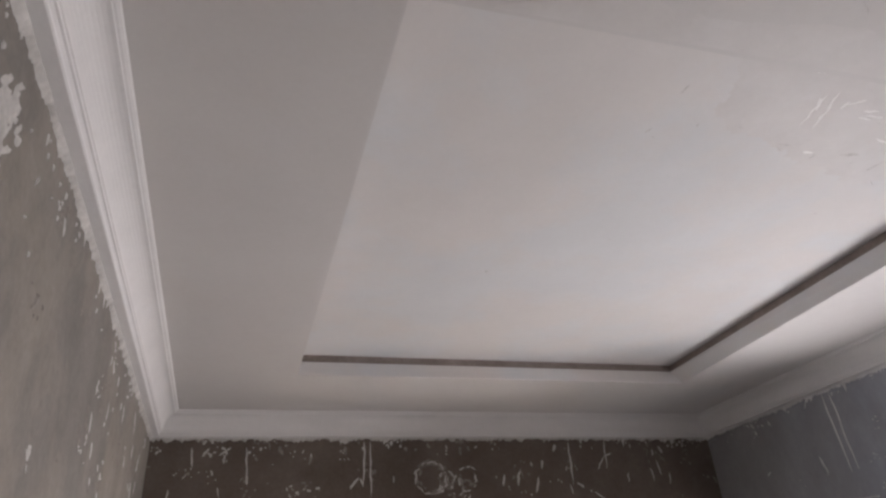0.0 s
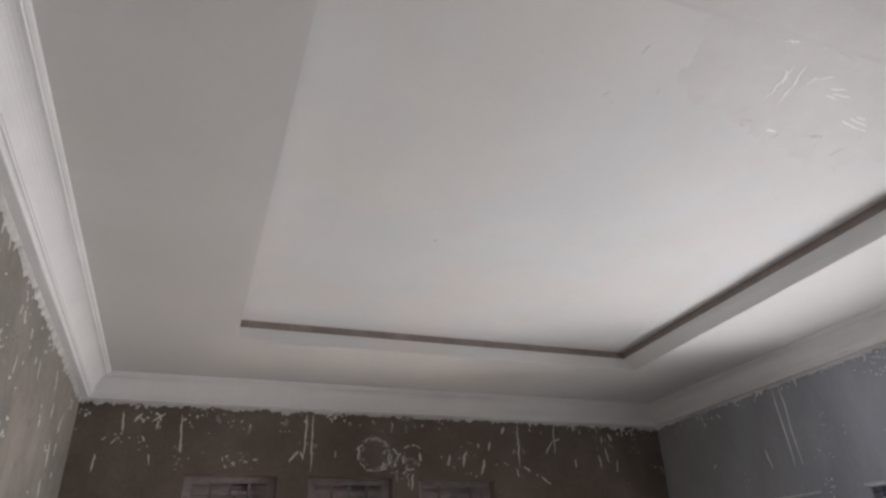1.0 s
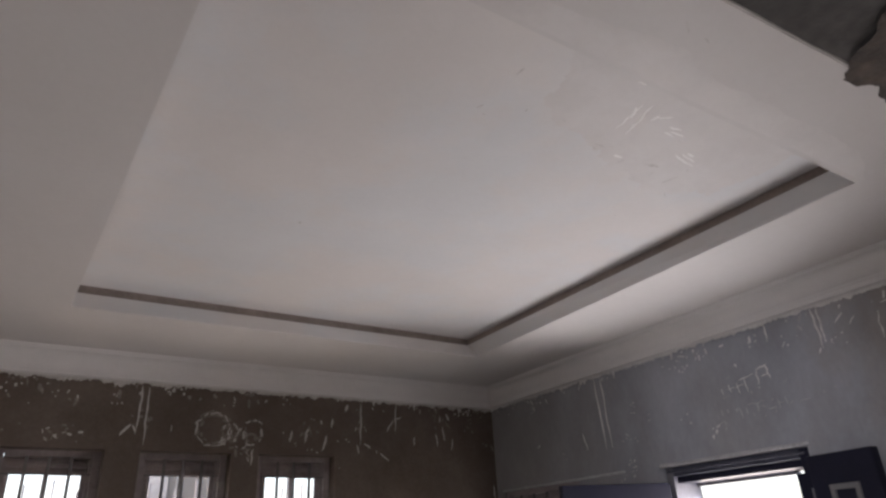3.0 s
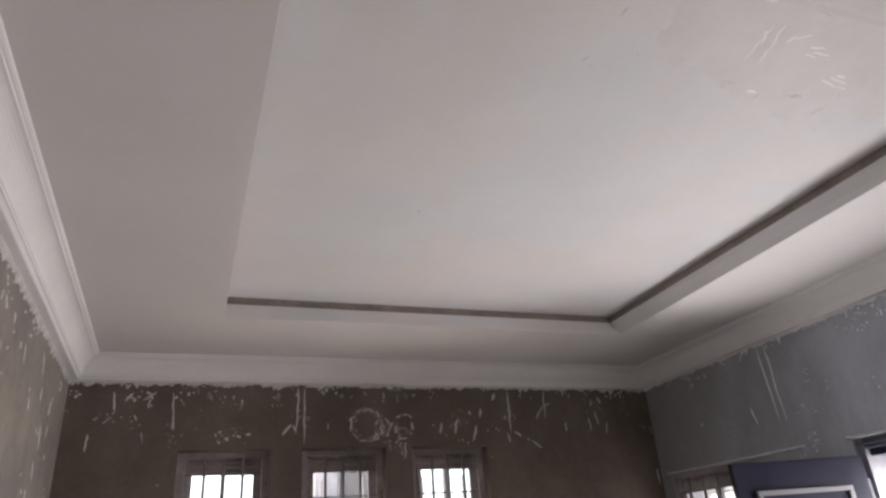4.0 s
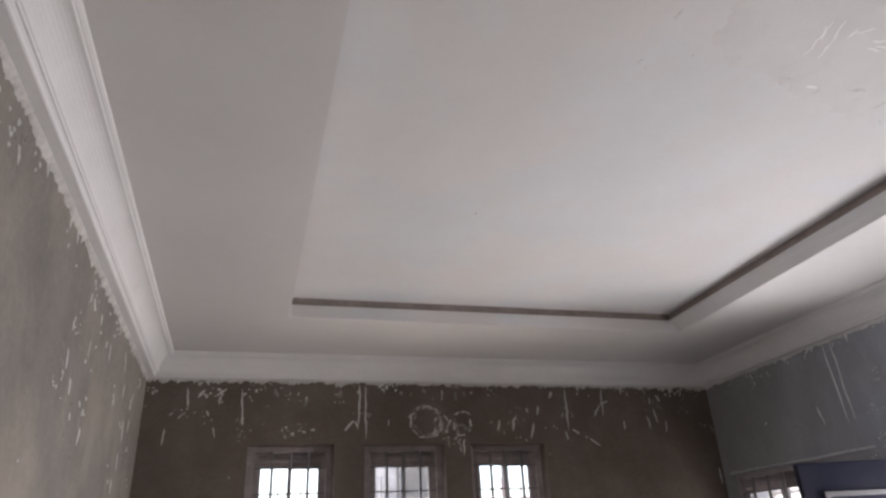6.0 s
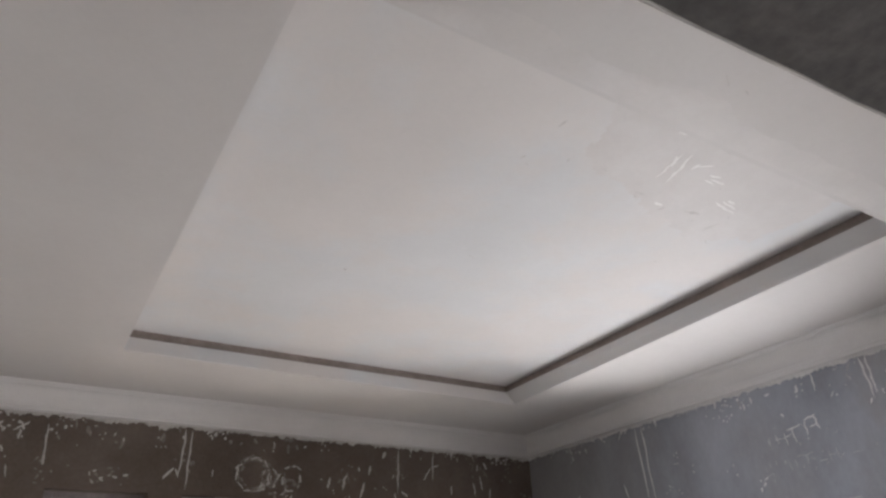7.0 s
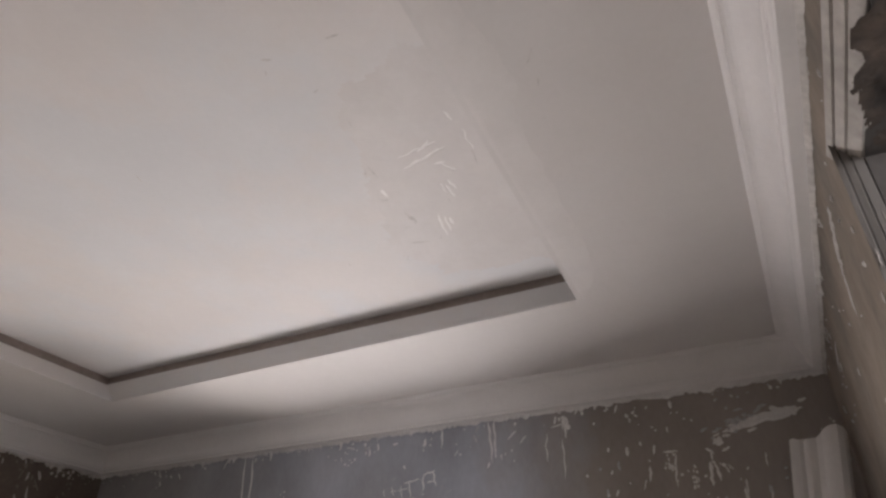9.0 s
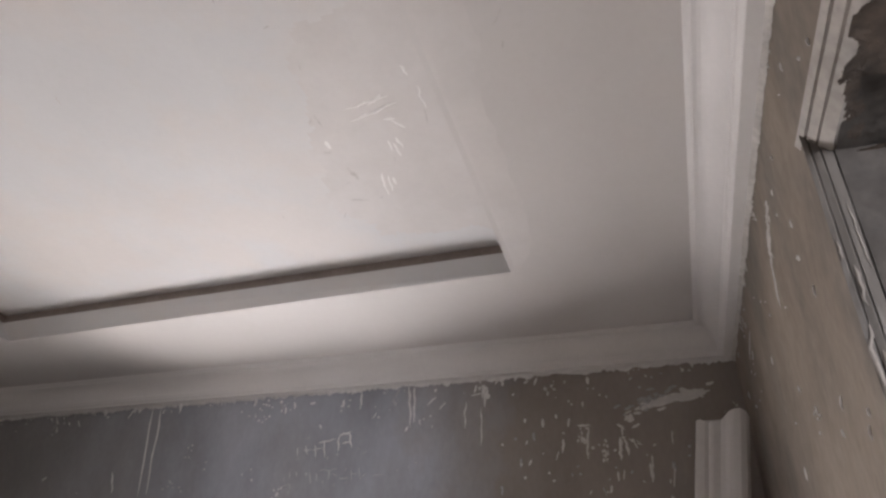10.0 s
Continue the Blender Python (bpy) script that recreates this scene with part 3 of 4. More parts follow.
def daub(store, face, u0, z0, u1, z1, wide, count=22):
    """A patchy smear: many small strokes along the way from (u0, z0) to (u1, z1)."""
    way = Vector((u1 - u0, z1 - z0))
    nrm = Vector((-way.y, way.x)).normalized()
    if wide > 0.05:                                  # the trowel's full pass
        for off, s0, s1 in ((0.12, 0.25, 1.0), (-0.14, 0.1, 0.94), (0.0, 0.0, 0.8)):
            p, q = Vector((u0, z0)) + way * s0 + nrm * off * wide, Vector((u0, z0)) + way * s1 + nrm * off * wide
            stroke_mesh(store, face, p.x, p.y, q.x, q.y, wide * 0.62, 0.0025)
    for _ in range(count):
        s = rng.random()
        c = Vector((u0, z0)) + way * s + nrm * rng.gauss(0, 0.28) * wide
        l = way.normalized() * rng.uniform(0.25, 0.8) * max(wide, 0.015) + nrm * rng.gauss(0, 0.15) * wide
        stroke_mesh(store, face, c.x, c.y, c.x + l.x, c.y + l.y, rng.uniform(0.18, 0.5) * wide, 0.003)


def marks(store, face, rows):
    for q in rows:
        if q[4] >= 0.024:
            daub(store, face, *q, count=int(10 + 500 * q[4] * max(0.03, math.hypot(q[2] - q[0], q[3] - q[1]))))
        else:
            stroke_mesh(store, face, *q)


def in_opening(u, z, holes):
    return any(o[0] - 0.01 < u < o[1] + 0.01 and o[2] - 0.01 < z < o[3] + 0.012 for o in holes)


def splashes(face, count, holes, low, store, small):
    """Flecks and short runs in loose clusters, thicker under the cornice."""
    done = 0
    while done < count:
        cu = rng.uniform(0.03, face.length - 0.03)
        cz = CORNICE_Z - 0.015 - (CORNICE_Z - low) * rng.random() ** 2.6
        for _ in range(rng.choice((1, 1, 2, 4, 7))):
            done += 1
            u, z = cu + rng.gauss(0, 0.035), min(CORNICE_Z - 0.012, cz + rng.gauss(0, 0.025))
            long = rng.choice((0.004, 0.005, 0.006, 0.007, 0.008, 0.010, 0.013, 0.028)) * small
            if not 0.01 < u < face.length - 0.01 or in_opening(u, z, holes) or in_opening(u, z - long, holes):
                continue
            lean = rng.gauss(0, 0.5)
            stroke_mesh(store, face, u, z, u + lean * long, z - long, rng.uniform(0.006, 0.017) * small)


def ragged_edge(store, face, seed, deep=0.018):
    """The uneven lower edge of the plaster that beds the cornice."""
    verts, faces = store
    n = int(face.length / 0.007)
    base = len(verts)
    for k in range(n + 1):
        u = face.length * k / n
        q = noise.noise(Vector((u * 7, seed, 0))) * 0.5 + noise.noise(Vector((u * 23, seed, 1))) * 0.5 + noise.noise(Vector((u * 70, seed, 2))) * 0.35
        run = deep * max(0.05, 0.4 + 1.3 * q)
        q3 = noise.noise(Vector((u * 31, seed, 7)))
        if q3 > 0.42:
            run += (q3 - 0.42) * 0.16
        verts.append(face.at(u, CORNICE_Z + 0.004, 0.016))
        verts.append(face.at(u, CORNICE_Z - run * 0.5, 0.008))
        verts.append(face.at(u, CORNICE_Z - run, 0.0007))
    for k in range(n):
        for r in range(2):
            a = base + 3 * k + r
            faces.append([a, a + 3, a + 4, a + 1])


def finish(store, name, mat, label):
    verts, faces = store
    return tagged(mesh_object(name, verts, faces, mat, smooth=True), label, "plaster splashes", kind="stuff")


# north wall
NORTH_DRIPS = [(2.514, 2.636, 2.517, 2.375, .016), (2.476, 2.633, 2.472, 2.299, .015), (1.115, 2.63, 1.119, 2.345, .018), (0.843, 2.637, 0.85, 2.445, .014), (0.92, 2.44, 0.86, 2.53, .012), (0.86, 2.53, 0.80, 2.55, .012),
               (3.535, 2.60, 3.519, 2.484, .016), (3.221, 2.60, 3.209, 2.383, .014), (3.209, 2.44, 3.207, 2.385, .02), (3.345, 2.60, 3.344, 2.51, .03), (3.31, 2.60, 3.38, 2.55, .014), (3.637, 2.366, 3.637, 2.27, .014), (3.762, 2.591, 3.69, 2.57, .028),
               (1.484, 2.44, 1.514, 2.40, .018), (1.50, 2.41, 1.51, 2.345, .022), (1.361, 2.40, 1.39, 2.30, .022), (1.319, 2.51, 1.33, 2.45, .020), (1.406, 2.495, 1.398, 2.469, .014), (1.877, 2.30, 1.87, 2.235, .026), (1.845, 2.30, 1.85, 2.20, .018), (1.60, 2.42, 1.61, 2.35, .022)]
NORTH_FLECKS = [(2.551, 2.415, 2.601, 2.348, .022), (2.54, 2.41, 2.52, 2.36, .016), (3.369, 2.375, 3.356, 2.312, .012), (0.698, 2.418, 0.702, 2.355, .014), (0.374, 2.419, 0.387, 2.337, .014), (0.029, 2.101, 0.026, 1.993, .016),
                (0.46, 2.50, 0.44, 2.40, .018), (0.52, 2.45, 0.50, 2.36, .016), (1.09, 2.36, 1.04, 2.33, .016), (1.14, 2.35, 1.13, 2.29, .014), (0.97, 2.30, 0.90, 2.25, .014), (2.33, 2.42, 2.33, 2.38, .01), (2.84, 2.56, 2.84, 2.53, .014)]
store, thin = ([], []), ([], [])
marks(store, NORTH, NORTH_DRIPS + NORTH_FLECKS)
for cx, cz, rx, rz, lines, fat, odds in ((2.088, 2.408, 0.108, 0.10, 4, 0.016, 0.62), (1.99, 2.385, 0.05, 0.055, 3, 0.014, 0.5), (1.85, 2.40, 0.06, 0.075, 3, 0.014, 0.42), (1.92, 2.35, 0.04, 0.06, 2, 0.014, 0.4)):
    for line in range(lines):                        # trowelled rings over the middle window
        f, a0, n = 1.06 - 0.09 * line, rng.uniform(0, 2 * math.pi), 15
        for k in range(n):
            a, c = a0 + 2 * math.pi * k / n, a0 + 2 * math.pi * (k + rng.uniform(0.7, 1.5)) / n
            if rng.random() < odds:
                j, j2 = rng.uniform(0.86, 1.1) * f, rng.uniform(0.86, 1.1) * f
                stroke_mesh(store if line < 2 and rng.random() < 0.75 else thin, NORTH, cx + math.cos(a) * rx * j, cz + math.sin(a) * rz * j,
                            cx + math.cos(c) * rx * j2, cz + math.sin(c) * rz * j2, fat * rng.uniform(0.6, 1.5))
daub(thin, NORTH, 2.02, 2.36, 1.84, 2.38, 0.045, 16)
daub(thin, NORTH, 2.18, 2.36, 2.05, 2.31, 0.03, 10)
for k in range(16):                                  # daubs over the first window
    u, z = rng.uniform(2.78, 2.98), rng.uniform(2.31, 2.40)
    stroke_mesh(store if k % 2 else thin, NORTH, u, z, u + rng.uniform(-0.03, 0.03), z + rng.uniform(-0.025, 0.01), rng.uniform(0.01, 0.022))
splashes(NORTH, 90, N_WINDOWS, 1.9, store, 1.1)
splashes(NORTH, 90, N_WINDOWS, 2.3, thin, 2.0)
splashes(NORTH, 60, N_WINDOWS, 2.58, store, 1.7)
ragged_edge(store, NORTH, 1.0, 0.03)
finish(store, "plaster_splashes", M_FILLER, "white plaster drips and daubs on brown wall")
finish(thin, "plaster_film", M_FILM, "thin greyish plaster smears on brown wall")

# west wall
WEST_DRIPS = [(2.486, 2.058, 2.464, 2.005, .028), (2.434, 2.655, 2.405, 2.605, .014), (2.03, 2.66, 1.994, 2.598, .016), (1.85, 2.297, 1.83, 2.23, .016), (1.752, 2.225, 1.733, 2.17, .018), (0.819, 2.583, 0.769, 2.488, .016),
              (1.201, 2.506, 1.18, 2.43, .014), (0.606, 2.316, 0.56, 2.20, .016), (2.82, 2.66, 2.80, 2.62, .012), (0.961, 2.349, 0.93, 2.30, .016), (0.613, 2.147, 0.58, 2.06, .014), (1.865, 2.225, 1.86, 2.185, .018), (1.674, 2.125, 1.66, 2.10, .014)]
store, thin = ([], []), ([], [])
marks(store, WEST, WEST_DRIPS)
daub(store, WEST, 3.16, 2.42, 3.09, 2.53, 0.085, 46)    # a broad trowel smear
daub(store, WEST, 3.10, 2.36, 3.13, 2.45, 0.04, 20)
splashes(WEST, 60, [], 1.9, store, 1.1)
splashes(WEST, 90, [], 2.1, thin, 1.8)
splashes(WEST, 70, [], 2.54, store, 1.5)
for k in range(40):
    u, z = rng.choice((0.45, 0.75, 1.2, 1.55)) + rng.gauss(0, 0.12), rng.uniform(2.0, 2.5)
    stroke_mesh(thin if k % 2 else store, WEST, max(0.05, u), z, max(0.05, u + rng.gauss(0, 0.01)), z - rng.choice((0.012, 0.02, 0.03, 0.07)), rng.uniform(0.008, 0.02))
for u0, z0, u1, z1, w in ((1.737, 2.42, 1.70, 2.33, .04), (1.92, 2.32, 1.87, 2.20, .045), (1.15, 2.38, 1.10, 2.25, .04), (0.562, 2.357, 0.505, 2.134, .045), (1.60, 2.09, 1.55, 2.0, .04)):
    daub(thin, WEST, u0, z0, u1, z1, w, 12)          # faint rubbings
ragged_edge(store, WEST, 2.0, 0.034)
finish(store, "plaster_splashes", M_FILLER, "white plaster drips and smears on bare wall")
finish(thin, "plaster_film", M_FILM, "thin greyish plaster smears on bare wall")

# east wall
EAST_DRIPS = [(2.936, 2.646, 2.905, 2.194, .014), (2.882, 2.642, 2.858, 2.20, .014), (1.721, 2.654, 1.720, 2.551, .012), (1.473, 2.65, 1.461, 2.45, .016), (1.444, 2.65, 1.445, 2.47, .014),
              (1.10, 2.652, 1.10, 2.575, .045), (1.097, 2.60, 1.10, 2.519, .014), (1.116, 2.52, 1.12, 2.344, .008), (1.191, 2.548, 1.195, 2.426, .009), (1.169, 2.579, 1.104, 2.586, .009),
              (0.673, 2.385, 0.668, 2.32, .03), (0.644, 2.40, 0.655, 2.264, .012), (0.690, 2.41, 0.63, 2.405, .014), (0.753, 2.356, 0.76, 2.294, .016), (0.582, 2.345, 0.577, 2.25, .035),
              (0.511, 2.35, 0.52, 2.255, .022), (0.495, 2.345, 0.485, 2.27, .016), (0.475, 2.345, 0.446, 2.312, .024), (0.393, 2.27, 0.40, 2.21, .012), (0.402, 2.24, 0.406, 2.16, .022),
              (0.302, 2.364, 0.304, 2.31, .008), (0.312, 2.217, 0.325, 2.138, .010), (3.095, 2.32, 3.069, 2.21, .014), (2.089, 2.209, 2.147, 2.148, .03), (1.288, 1.995, 1.272, 1.943, .03)]
EAST_FLECKS = [(3.545, 2.293, 3.516, 2.312, .012), (1.996, 2.6, 1.966, 2.603, .016), (0.425, 2.40, 0.46, 2.385, .016), (0.52, 2.405, 0.49, 2.38, .018), (1.335, 2.587, 1.38, 2.546, .012), (1.93, 2.49, 1.92, 2.47, .014),
               (0.569, 2.155, 0.575, 2.125, .016), (0.779, 2.465, 0.776, 2.445, .016), (0.626, 2.625, 0.626, 2.59, .022), (0.916, 2.455, 0.918, 2.435, .014), (0.895, 2.275, 0.91, 2.25, .014)]
store, thin = ([], []), ([], [])
marks(store, EAST, EAST_DRIPS + EAST_FLECKS)
daub(store, EAST, 0.44, 2.462, 0.125, 2.528, 0.058, 24)     # a long float smear by the corner
daub(store, EAST, 0.50, 2.43, 0.40, 2.47, 0.045, 16)
daub(thin, EAST, 0.52, 2.45, 0.28, 2.53, 0.05, 26)
# two lines of unreadable chalk marks, as short bars
for u0, z0, u1, z1, w in ((2.037, 2.385, 2.032, 2.347, .006), (1.996, 2.393, 1.979, 2.349, .006), (2.0, 2.37, 1.96, 2.374, .006), (1.942, 2.395, 1.935, 2.331, .007), (1.96, 2.37, 1.90, 2.378, .006), (1.926, 2.405, 1.837, 2.414, .010),
                          (1.896, 2.409, 1.888, 2.333, .009), (1.822, 2.431, 1.820, 2.356, .012), (1.822, 2.431, 1.758, 2.446, .014), (1.770, 2.443, 1.752, 2.373, .014), (1.80, 2.395, 1.76, 2.40, .012)):
    stroke_mesh(store, EAST, u0, z0, u1, z1, w)
for u0, z0, u1, z1, w in ((2.064, 2.275, 2.06, 2.243, .007), (2.028, 2.273, 2.024, 2.25, .007), (1.957, 2.269, 1.95, 2.212, .008), (1.921, 2.262, 1.918, 2.225, .007), (1.91, 2.27, 1.813, 2.277, .007), (1.859, 2.274, 1.854, 2.228, .008),
                          (1.80, 2.232, 1.755, 2.234, .008), (1.744, 2.268, 1.74, 2.222, .008), (1.705, 2.277, 1.70, 2.23, .008), (1.70, 2.225, 1.67, 2.25, .008), (1.744, 2.25, 1.705, 2.252, .006), (1.64, 2.238, 1.58, 2.243, .007),
                          (2.132, 2.164, 2.102, 2.204, .012), (2.102, 2.204, 2.051, 2.217, .010), (2.055, 2.215, 2.057, 2.161, .012)):
    stroke_mesh(thin, EAST, u0, z0, u1, z1, w)
for k in range(14):                                  # chalky rubbings about them
    u, z = rng.uniform(1.6, 2.1), rng.uniform(2.2, 2.45)
    stroke_mesh(thin, EAST, u, z, u + rng.uniform(-0.03, 0.03), z + rng.uniform(-0.02, 0.02), rng.uniform(0.003, 0.007), 0.0008)
E_HOLES = [E_WINDOW, E_DOOR]
splashes(EAST, 80, E_HOLES, 2.0, store, 0.9)
splashes(EAST, 80, E_HOLES, 2.57, store, 1.3)
for k in range(55):
    u, z = abs(rng.gauss(0.6, 0.32)) + 0.04, rng.uniform(2.1, 2.45)
    stroke_mesh(store if k % 3 else thin, EAST, u, z, u + rng.gauss(0, 0.008), z - rng.choice((0.006, 0.009, 0.012, 0.018, 0.04)), rng.uniform(0.007, 0.022))
splashes(EAST, 40, E_HOLES, 2.1, thin, 1.4)
ragged_edge(store, EAST, 3.0, 0.022)
finish(store, "plaster_splashes", M_WHITE, "white plaster drips and chalk marks on grey wall")
finish(thin, "plaster_film", M_CHALK, "thin chalky smears on grey wall")

# south wall
SOUTH_DRIPS = [(2.20, 2.535, 2.30, 2.49, .03), (2.30, 2.49, 2.345, 2.43, .03), (2.345, 2.43, 2.38, 2.33, .022), (2.075, 2.312, 2.05, 2.295, .018), (2.99, 2.52, 3.16, 2.47, .010), (3.435, 2.44, 3.40, 2.40, .02),
               (3.29, 2.345, 3.26, 2.33, .016), (2.606, 1.998, 2.61, 1.965, .02), (1.902, 1.95, 1.90, 1.935, .012), (1.603, 2.46, 1.60, 2.44, .010), (1.851, 2.645, 1.85, 2.63, .012)]
store, thin = ([], []), ([], [])
marks(store, SOUTH, SOUTH_DRIPS)
daub(store, SOUTH, 2.20, 2.535, 2.33, 2.455, 0.034, 34)     # a long trowel smear
daub(store, SOUTH, 2.33, 2.455, 2.38, 2.35, 0.024, 20)
edge = SOUTH.a + SOUTH.way * (sd1 - 0.0045) + SOUTH.inward * 0.0875
reveal = Face(edge, edge - SOUTH.way * 0.012 - SOUTH.inward * 0.029, SOUTH.inward * 0.012 - SOUTH.way * 0.029)
for u, rows in ((0.004, ((2.035, 2.01, .005), (1.93, 1.84, .008))), (0.013, ((2.00, 1.95, .006), (1.90, 1.86, .008), (1.72, 1.6, .01))), (0.026, ((2.08, 1.99, .003), (1.86, 1.76, .006)))):
    for z0, z1, w in rows:                           # worn white patches on the jamb's ridges
        stroke_mesh(thin, reveal, u, z0, u + 0.001, z1, w, 0.0015)
for k in range(9):                                   # daubs on the plaster beside the doorway
    u, z = S_DOOR[1] + 0.22 + abs(rng.gauss(0, 0.5)), rng.uniform(1.9, 2.6)
    stroke_mesh(store, SOUTH, u, z, u + rng.gauss(0, 0.012), z - rng.uniform(0.01, 0.03), rng.uniform(0.006, 0.014))
splashes(SOUTH, 110, [(0.0, S_DOOR[1] + 0.21, 0, 2.40)], 1.9, store, 0.8)
ragged_edge(store, SOUTH, 4.0, 0.02)
finish(store, "plaster_splashes", M_FILLER, "white plaster flecks on stained wall")
finish(thin, "plaster_film", M_FILM, "worn pale patches on the doorway moulding")

# ---------------------------------------------------------------- scars on the raised ceiling field
class Flat:
    """The underside of a ceiling: u east, z north, d down."""

    def __init__(self, height):
        self.height = height

    def at(self, u, z, d=0.0):
        return Vector((u, z, self.height - d))


FIELD, BORDER = Flat(TRAY_Z), Flat(CEILING_Z)
M_PUTTY = material("ceiling_putty", (0.83, 0.815, 0.80), 0.42, fine=0.02, broad=0.03, broad_scale=12, bump=0.002, bump_scale=30)
M_SCUFF_SHADE = material("grey_scuff_shade", (0.575, 0.552, 0.535), 0.8, fine=0.1, broad=0.2, broad_scale=20)
M_SKIM = material("skim_coat", (0.655, 0.63, 0.615), 0.6, fine=0.015, broad=0.03, broad_scale=5, second=(0.675, 0.655, 0.645), bump=0.0008, bump_scale=12)


def skim(name, plane, outline, mat, label, rag=0.02, seed=0.0, thick=0.0012, cell=0.012):
    """A thin coat of plaster with an uneven edge that feathers out."""
    def inside(x, y):
        x += rag * (noise.noise(Vector((x * 9, y * 9, seed))) + 0.4 * noise.noise(Vector((x * 40, y * 40, seed))))
        y += rag * (noise.noise(Vector((x * 9, y * 9, seed + 7))) + 0.4 * noise.noise(Vector((x * 40, y * 40, seed + 7))))
        odd = False
        for (x0, y0), (x1, y1) in zip(outline, outline[1:] + outline[:1]):
            if (y0 > y) != (y1 > y) and x < x0 + (x1 - x0) * (y - y0) / (y1 - y0):
                odd = not odd
        return odd

    xs, ys = [q[0] for q in outline], [q[1] for q in outline]
    nx, ny = int((max(xs) - min(xs) + 2 * rag) / cell), int((max(ys) - min(ys) + 2 * rag) / cell)
    at = lambda i, j: (min(xs) - rag + i * cell, min(ys) - rag + j * cell)
    full = {(i, j) for i in range(nx) for j in range(ny) if inside(*at(i + 0.5, j + 0.5))}
    verts, index, faces = [], {}, []
    for i, j in sorted(full):
        quad = []
        for k in ((i, j), (i + 1, j), (i + 1, j + 1), (i, j + 1)):
            if k not in index:
                x, y = at(*k)
                edge = not all((k[0] - a, k[1] - b) in full for a in (0, 1) for b in (0, 1))
                index[k] = len(verts)
                verts.append(plane.at(x, y, 0.0003 if edge else thick * (1 + 0.2 * noise.noise(Vector((x * 20, y * 20, 1))))))
            quad.append(index[k])
        faces.append(quad)
    return tagged(mesh_object(name, verts, faces, mat, smooth=True), label, "plaster patch", kind="stuff")


skim("skim_patch", FIELD, [(1.80, -3.26), (1.79, -3.1), (1.815, -2.965), (2.05, -2.87), (2.258, -2.807), (2.375, -2.783), (2.56, -2.70), (2.80, -2.86), (2.86, -3.26)], M_SKIM, "dull skim patch on the raised ceiling field", 0.05, 1.0)


def skim_strip(x0, x1, y, wide, mat, label, seed):
    """A pale float mark along an edge of the border, its far side uneven."""
    verts, faces, n = [], [], int((x1 - x0) / 0.03)
    for k in range(n + 1):
        x = x0 + (x1 - x0) * k / n
        w = wide * min(1.0, 8 * k / n + 0.1, 8 * (1 - k / n) + 0.1) * (1 + 0.5 * noise.noise(Vector((x * 3, seed, 0))) + 0.2 * noise.noise(Vector((x * 14, seed, 3))))
        for f, d in ((0.0, 0.0003), (0.1, 0.001), (0.85, 0.001), (1.0, 0.0003)):
            verts.append(BORDER.at(x, y - w * f, d))
    for k in range(n):
        for r in range(3):
            q = 4 * k + r
            faces.append([q, q + 4, q + 5, q + 1])
    return tagged(mesh_object("skim_strip", verts, faces, mat), label, "plaster patch", kind="stuff")


skim_strip(1.0, 3.0, -3.288, 0.10, M_SKIM, "pale skim strip along the edge of the tray", 4.0)
store, dark = ([], []), ([], [])
SKIN = Flat(TRAY_Z - 0.0011)
SCRAPES = [(2.141, -3.119, 2.182, -2.966, .012), (2.109, -3.107, 2.129, -2.972, .010), (2.101, -3.089, 2.13, -3.039, .014), (2.16, -3.06, 2.17, -2.99, .010), (2.203, -3.094, 2.198, -3.06, .012), (2.25, -3.108, 2.203, -3.081, .012),
           (2.306, -3.051, 2.371, -3.053, .012), (2.282, -3.065, 2.336, -3.074, .011), (2.29, -3.04, 2.34, -3.036, .010), (2.437, -2.962, 2.561, -2.937, .010), (2.455, -2.976, 2.544, -2.963, .010), (2.47, -2.99, 2.51, -2.985, .012),
           (2.242, -2.856, 2.282, -2.855, .016), (2.011, -3.177, 2.051, -3.185, .010), (2.093, -3.194, 2.186, -3.193, .007)]
for u0, z0, u1, z1, w in SCRAPES:                    # torn paint standing off the field; a thin dark stroke paints each one's shadowed edge
    stroke_mesh(store, SKIN, u0, z0, u1, z1, w * 1.2, 0.0018)
    stroke_mesh(dark, SKIN, u0 + 0.006, z0 + 0.006, u0 * 0.4 + u1 * 0.6 + 0.006, z0 * 0.4 + z1 * 0.6 + 0.006, w * 0.14, 0.0004)
for u0, z0, u1, z1, w in ((2.111, -2.875, 2.188, -2.876, .006), (2.38, -2.866, 2.454, -2.878, .02), (2.553, -2.798, 2.572, -2.871, .012), (1.671, -3.021, 1.675, -3.058, .010), (1.66, -2.841, 1.671, -2.865, .009), (2.30, -2.85, 2.285, -2.83, .006)):
    stroke_mesh(dark, SKIN, u0, z0, u1, z1, w, 0.0004)
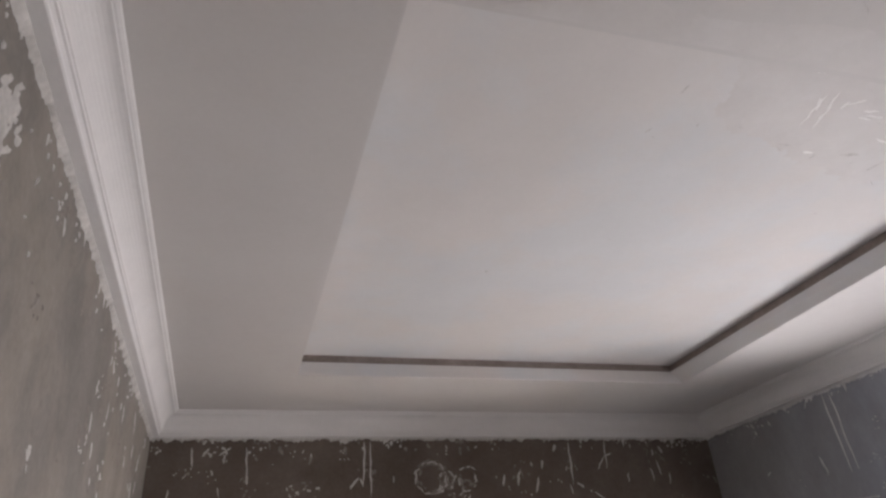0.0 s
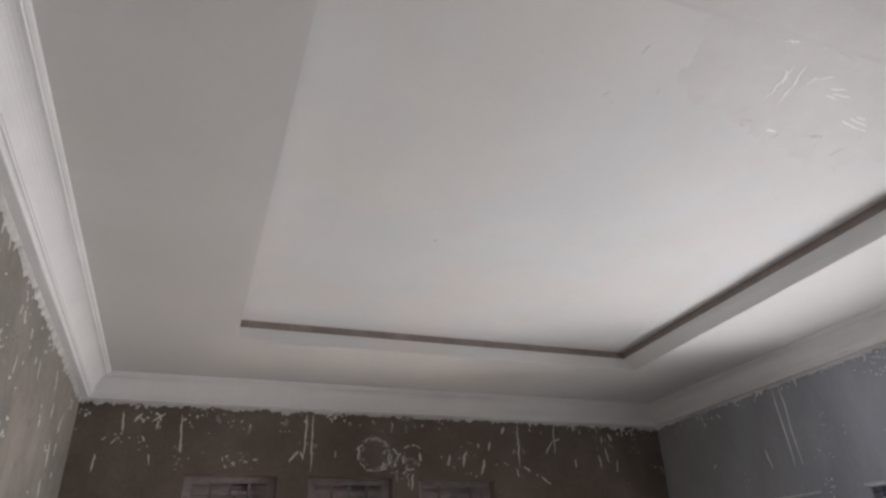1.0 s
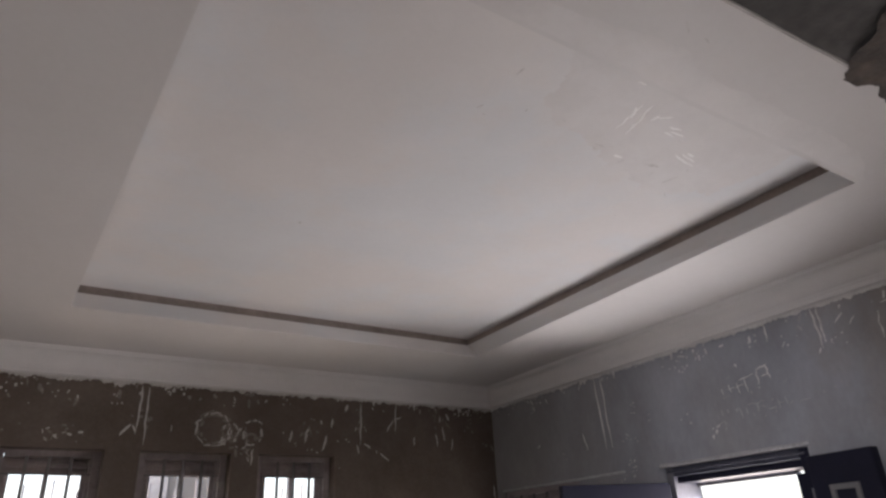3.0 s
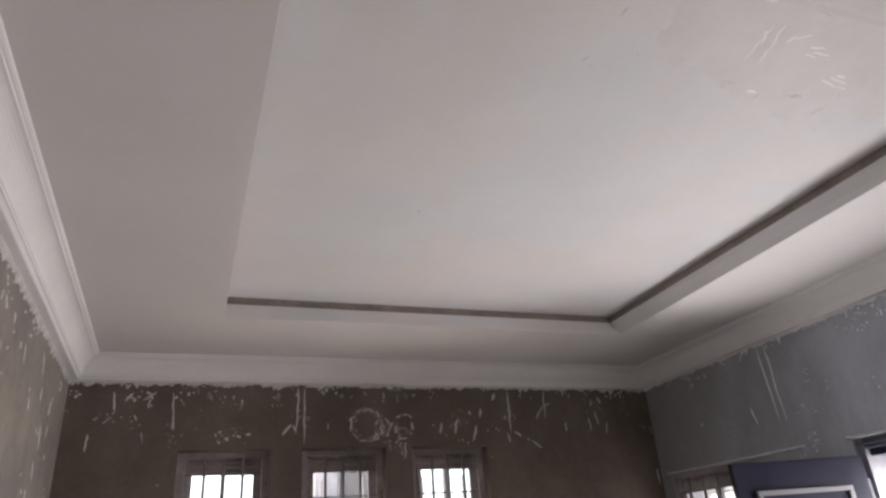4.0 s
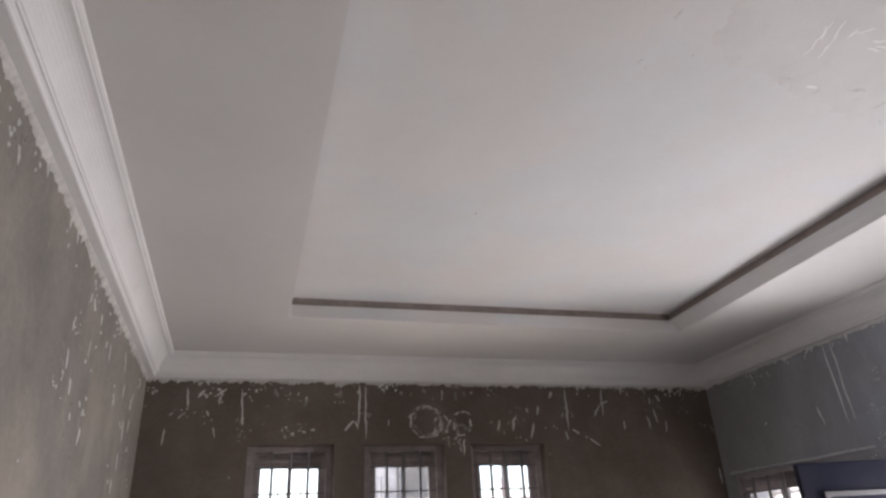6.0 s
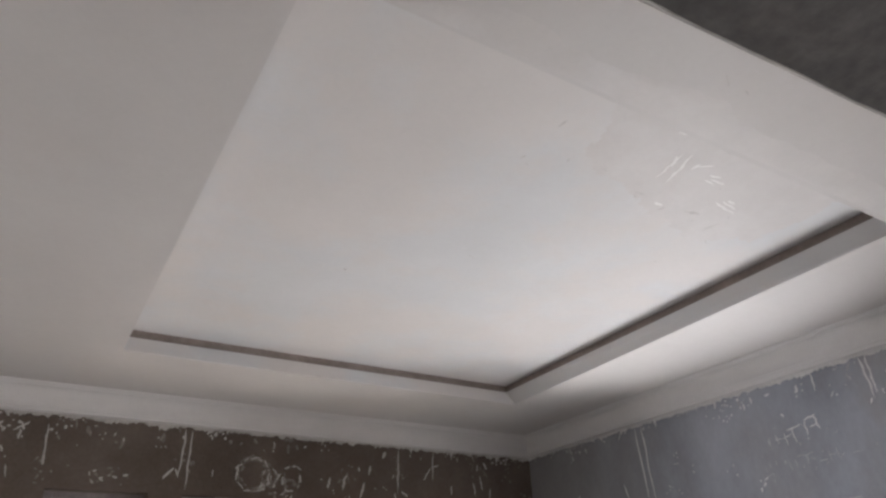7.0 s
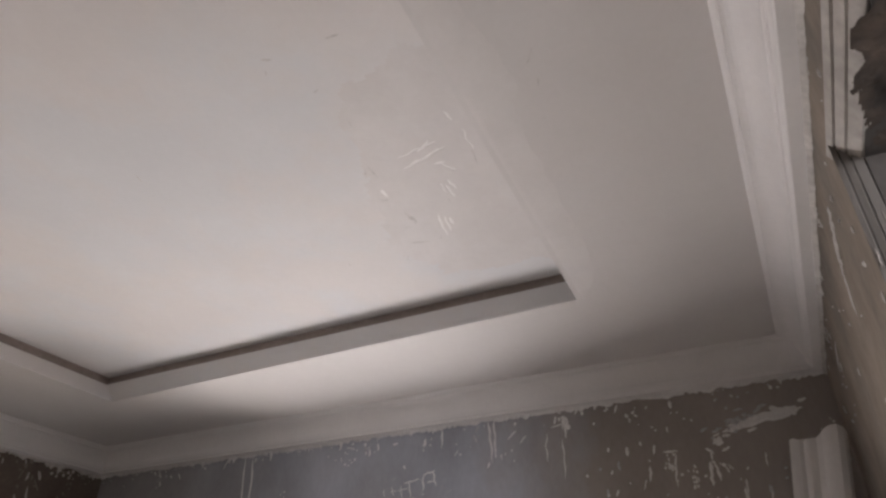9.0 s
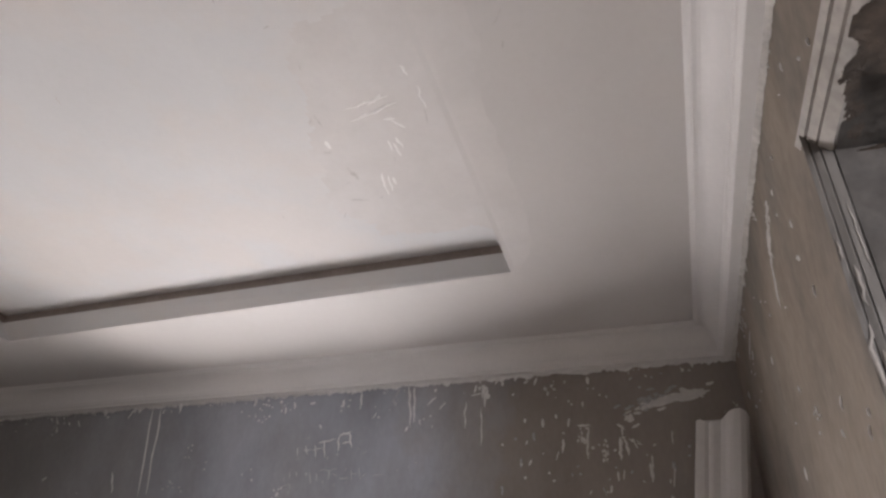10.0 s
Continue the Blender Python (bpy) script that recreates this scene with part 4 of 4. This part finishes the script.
for u, z, a, l in ((2.133, -2.861, 0.5, 0.03), (2.426, -2.878, 0.3, 0.03), (2.624, -2.757, 0.6, 0.035), (2.188, -3.185, 0.1, 0.06), (2.581, -2.529, 0.2, 0.02), (2.30, -2.845, 1.9, 0.02), (2.56, -2.92, 0.9, 0.02),
                   (2.37, -3.03, 0.2, 0.02), (1.694, -2.828, 0.4, 0.015), (1.94, -2.924, 0.2, 0.02), (1.803, -2.915, 1.4, 0.02), (1.86, -2.216, 0.3, 0.04), (2.458, -2.844, 1.2, 0.02)):
    stroke_mesh(dark, SKIN, u, z, u + math.cos(a) * l, z + math.sin(a) * l, 0.004, 0.0005)
for u, z, a, l in ((1.806, -3.485, 0.6, 0.05), (1.89, -3.47, 0.2, 0.03)):
    stroke_mesh(dark, BORDER, u, z, u + math.cos(a) * l, z + math.sin(a) * l, 0.005, 0.0006)
stroke_mesh(dark, FIELD, 1.468, -1.872, 1.481, -1.872, 0.015, 0.002)
finish(store, "ceiling_putty", M_PUTTY, "trowelled white putty scars on the ceiling")
finish(dark, "ceiling_scuffs", M_SCUFF_SHADE, "small grey nicks, scuffs and painted shadow edges on the ceiling")

# ---------------------------------------------------------------- outside
g = 400.0
ground = mesh_object("ground", [(-g, -g, -0.14), (g, -g, -0.14), (g, g, -0.14), (-g, g, -0.14)], [[0, 1, 2, 3]], M_GROUND)
tagged(ground, "pale sandy ground round the house", "ground", kind="structure")

fence = tagged(new("fence"), "grey rendered block fence with thin steel spikes", "fence")
box("fence_wall", (-4.0, 3.4, -0.13), (9.0, 3.55, 2.16), M_BLOCK, fence, 0.01)
box("coping", (-4.02, 3.37, 2.161), (9.02, 3.58, 2.21), M_BLOCK, fence, 0.012)
for k in range(24):
    x = -1.2 + k * 0.23 + rng.uniform(-0.03, 0.03)
    box("spike", (x - 0.008, 3.465, 2.211), (x + 0.008, 3.485, 2.211 + rng.uniform(0.12, 0.3)), M_BAR, fence)

house = tagged(new("outbuilding"), "narrow beige rendered outbuilding behind the fence", "building")
box("wall", (2.05, 4.2, -0.13), (3.1, 7.0, 3.6), M_BEIGE, house, 0.01)
box("pilaster", (2.02, 4.12, -0.13), (2.30, 4.198, 3.6), M_BLOCK, house, 0.01)
box("roof", (1.9, 4.0, 3.601), (3.3, 7.2, 3.75), M_ROOF, house, 0.02)
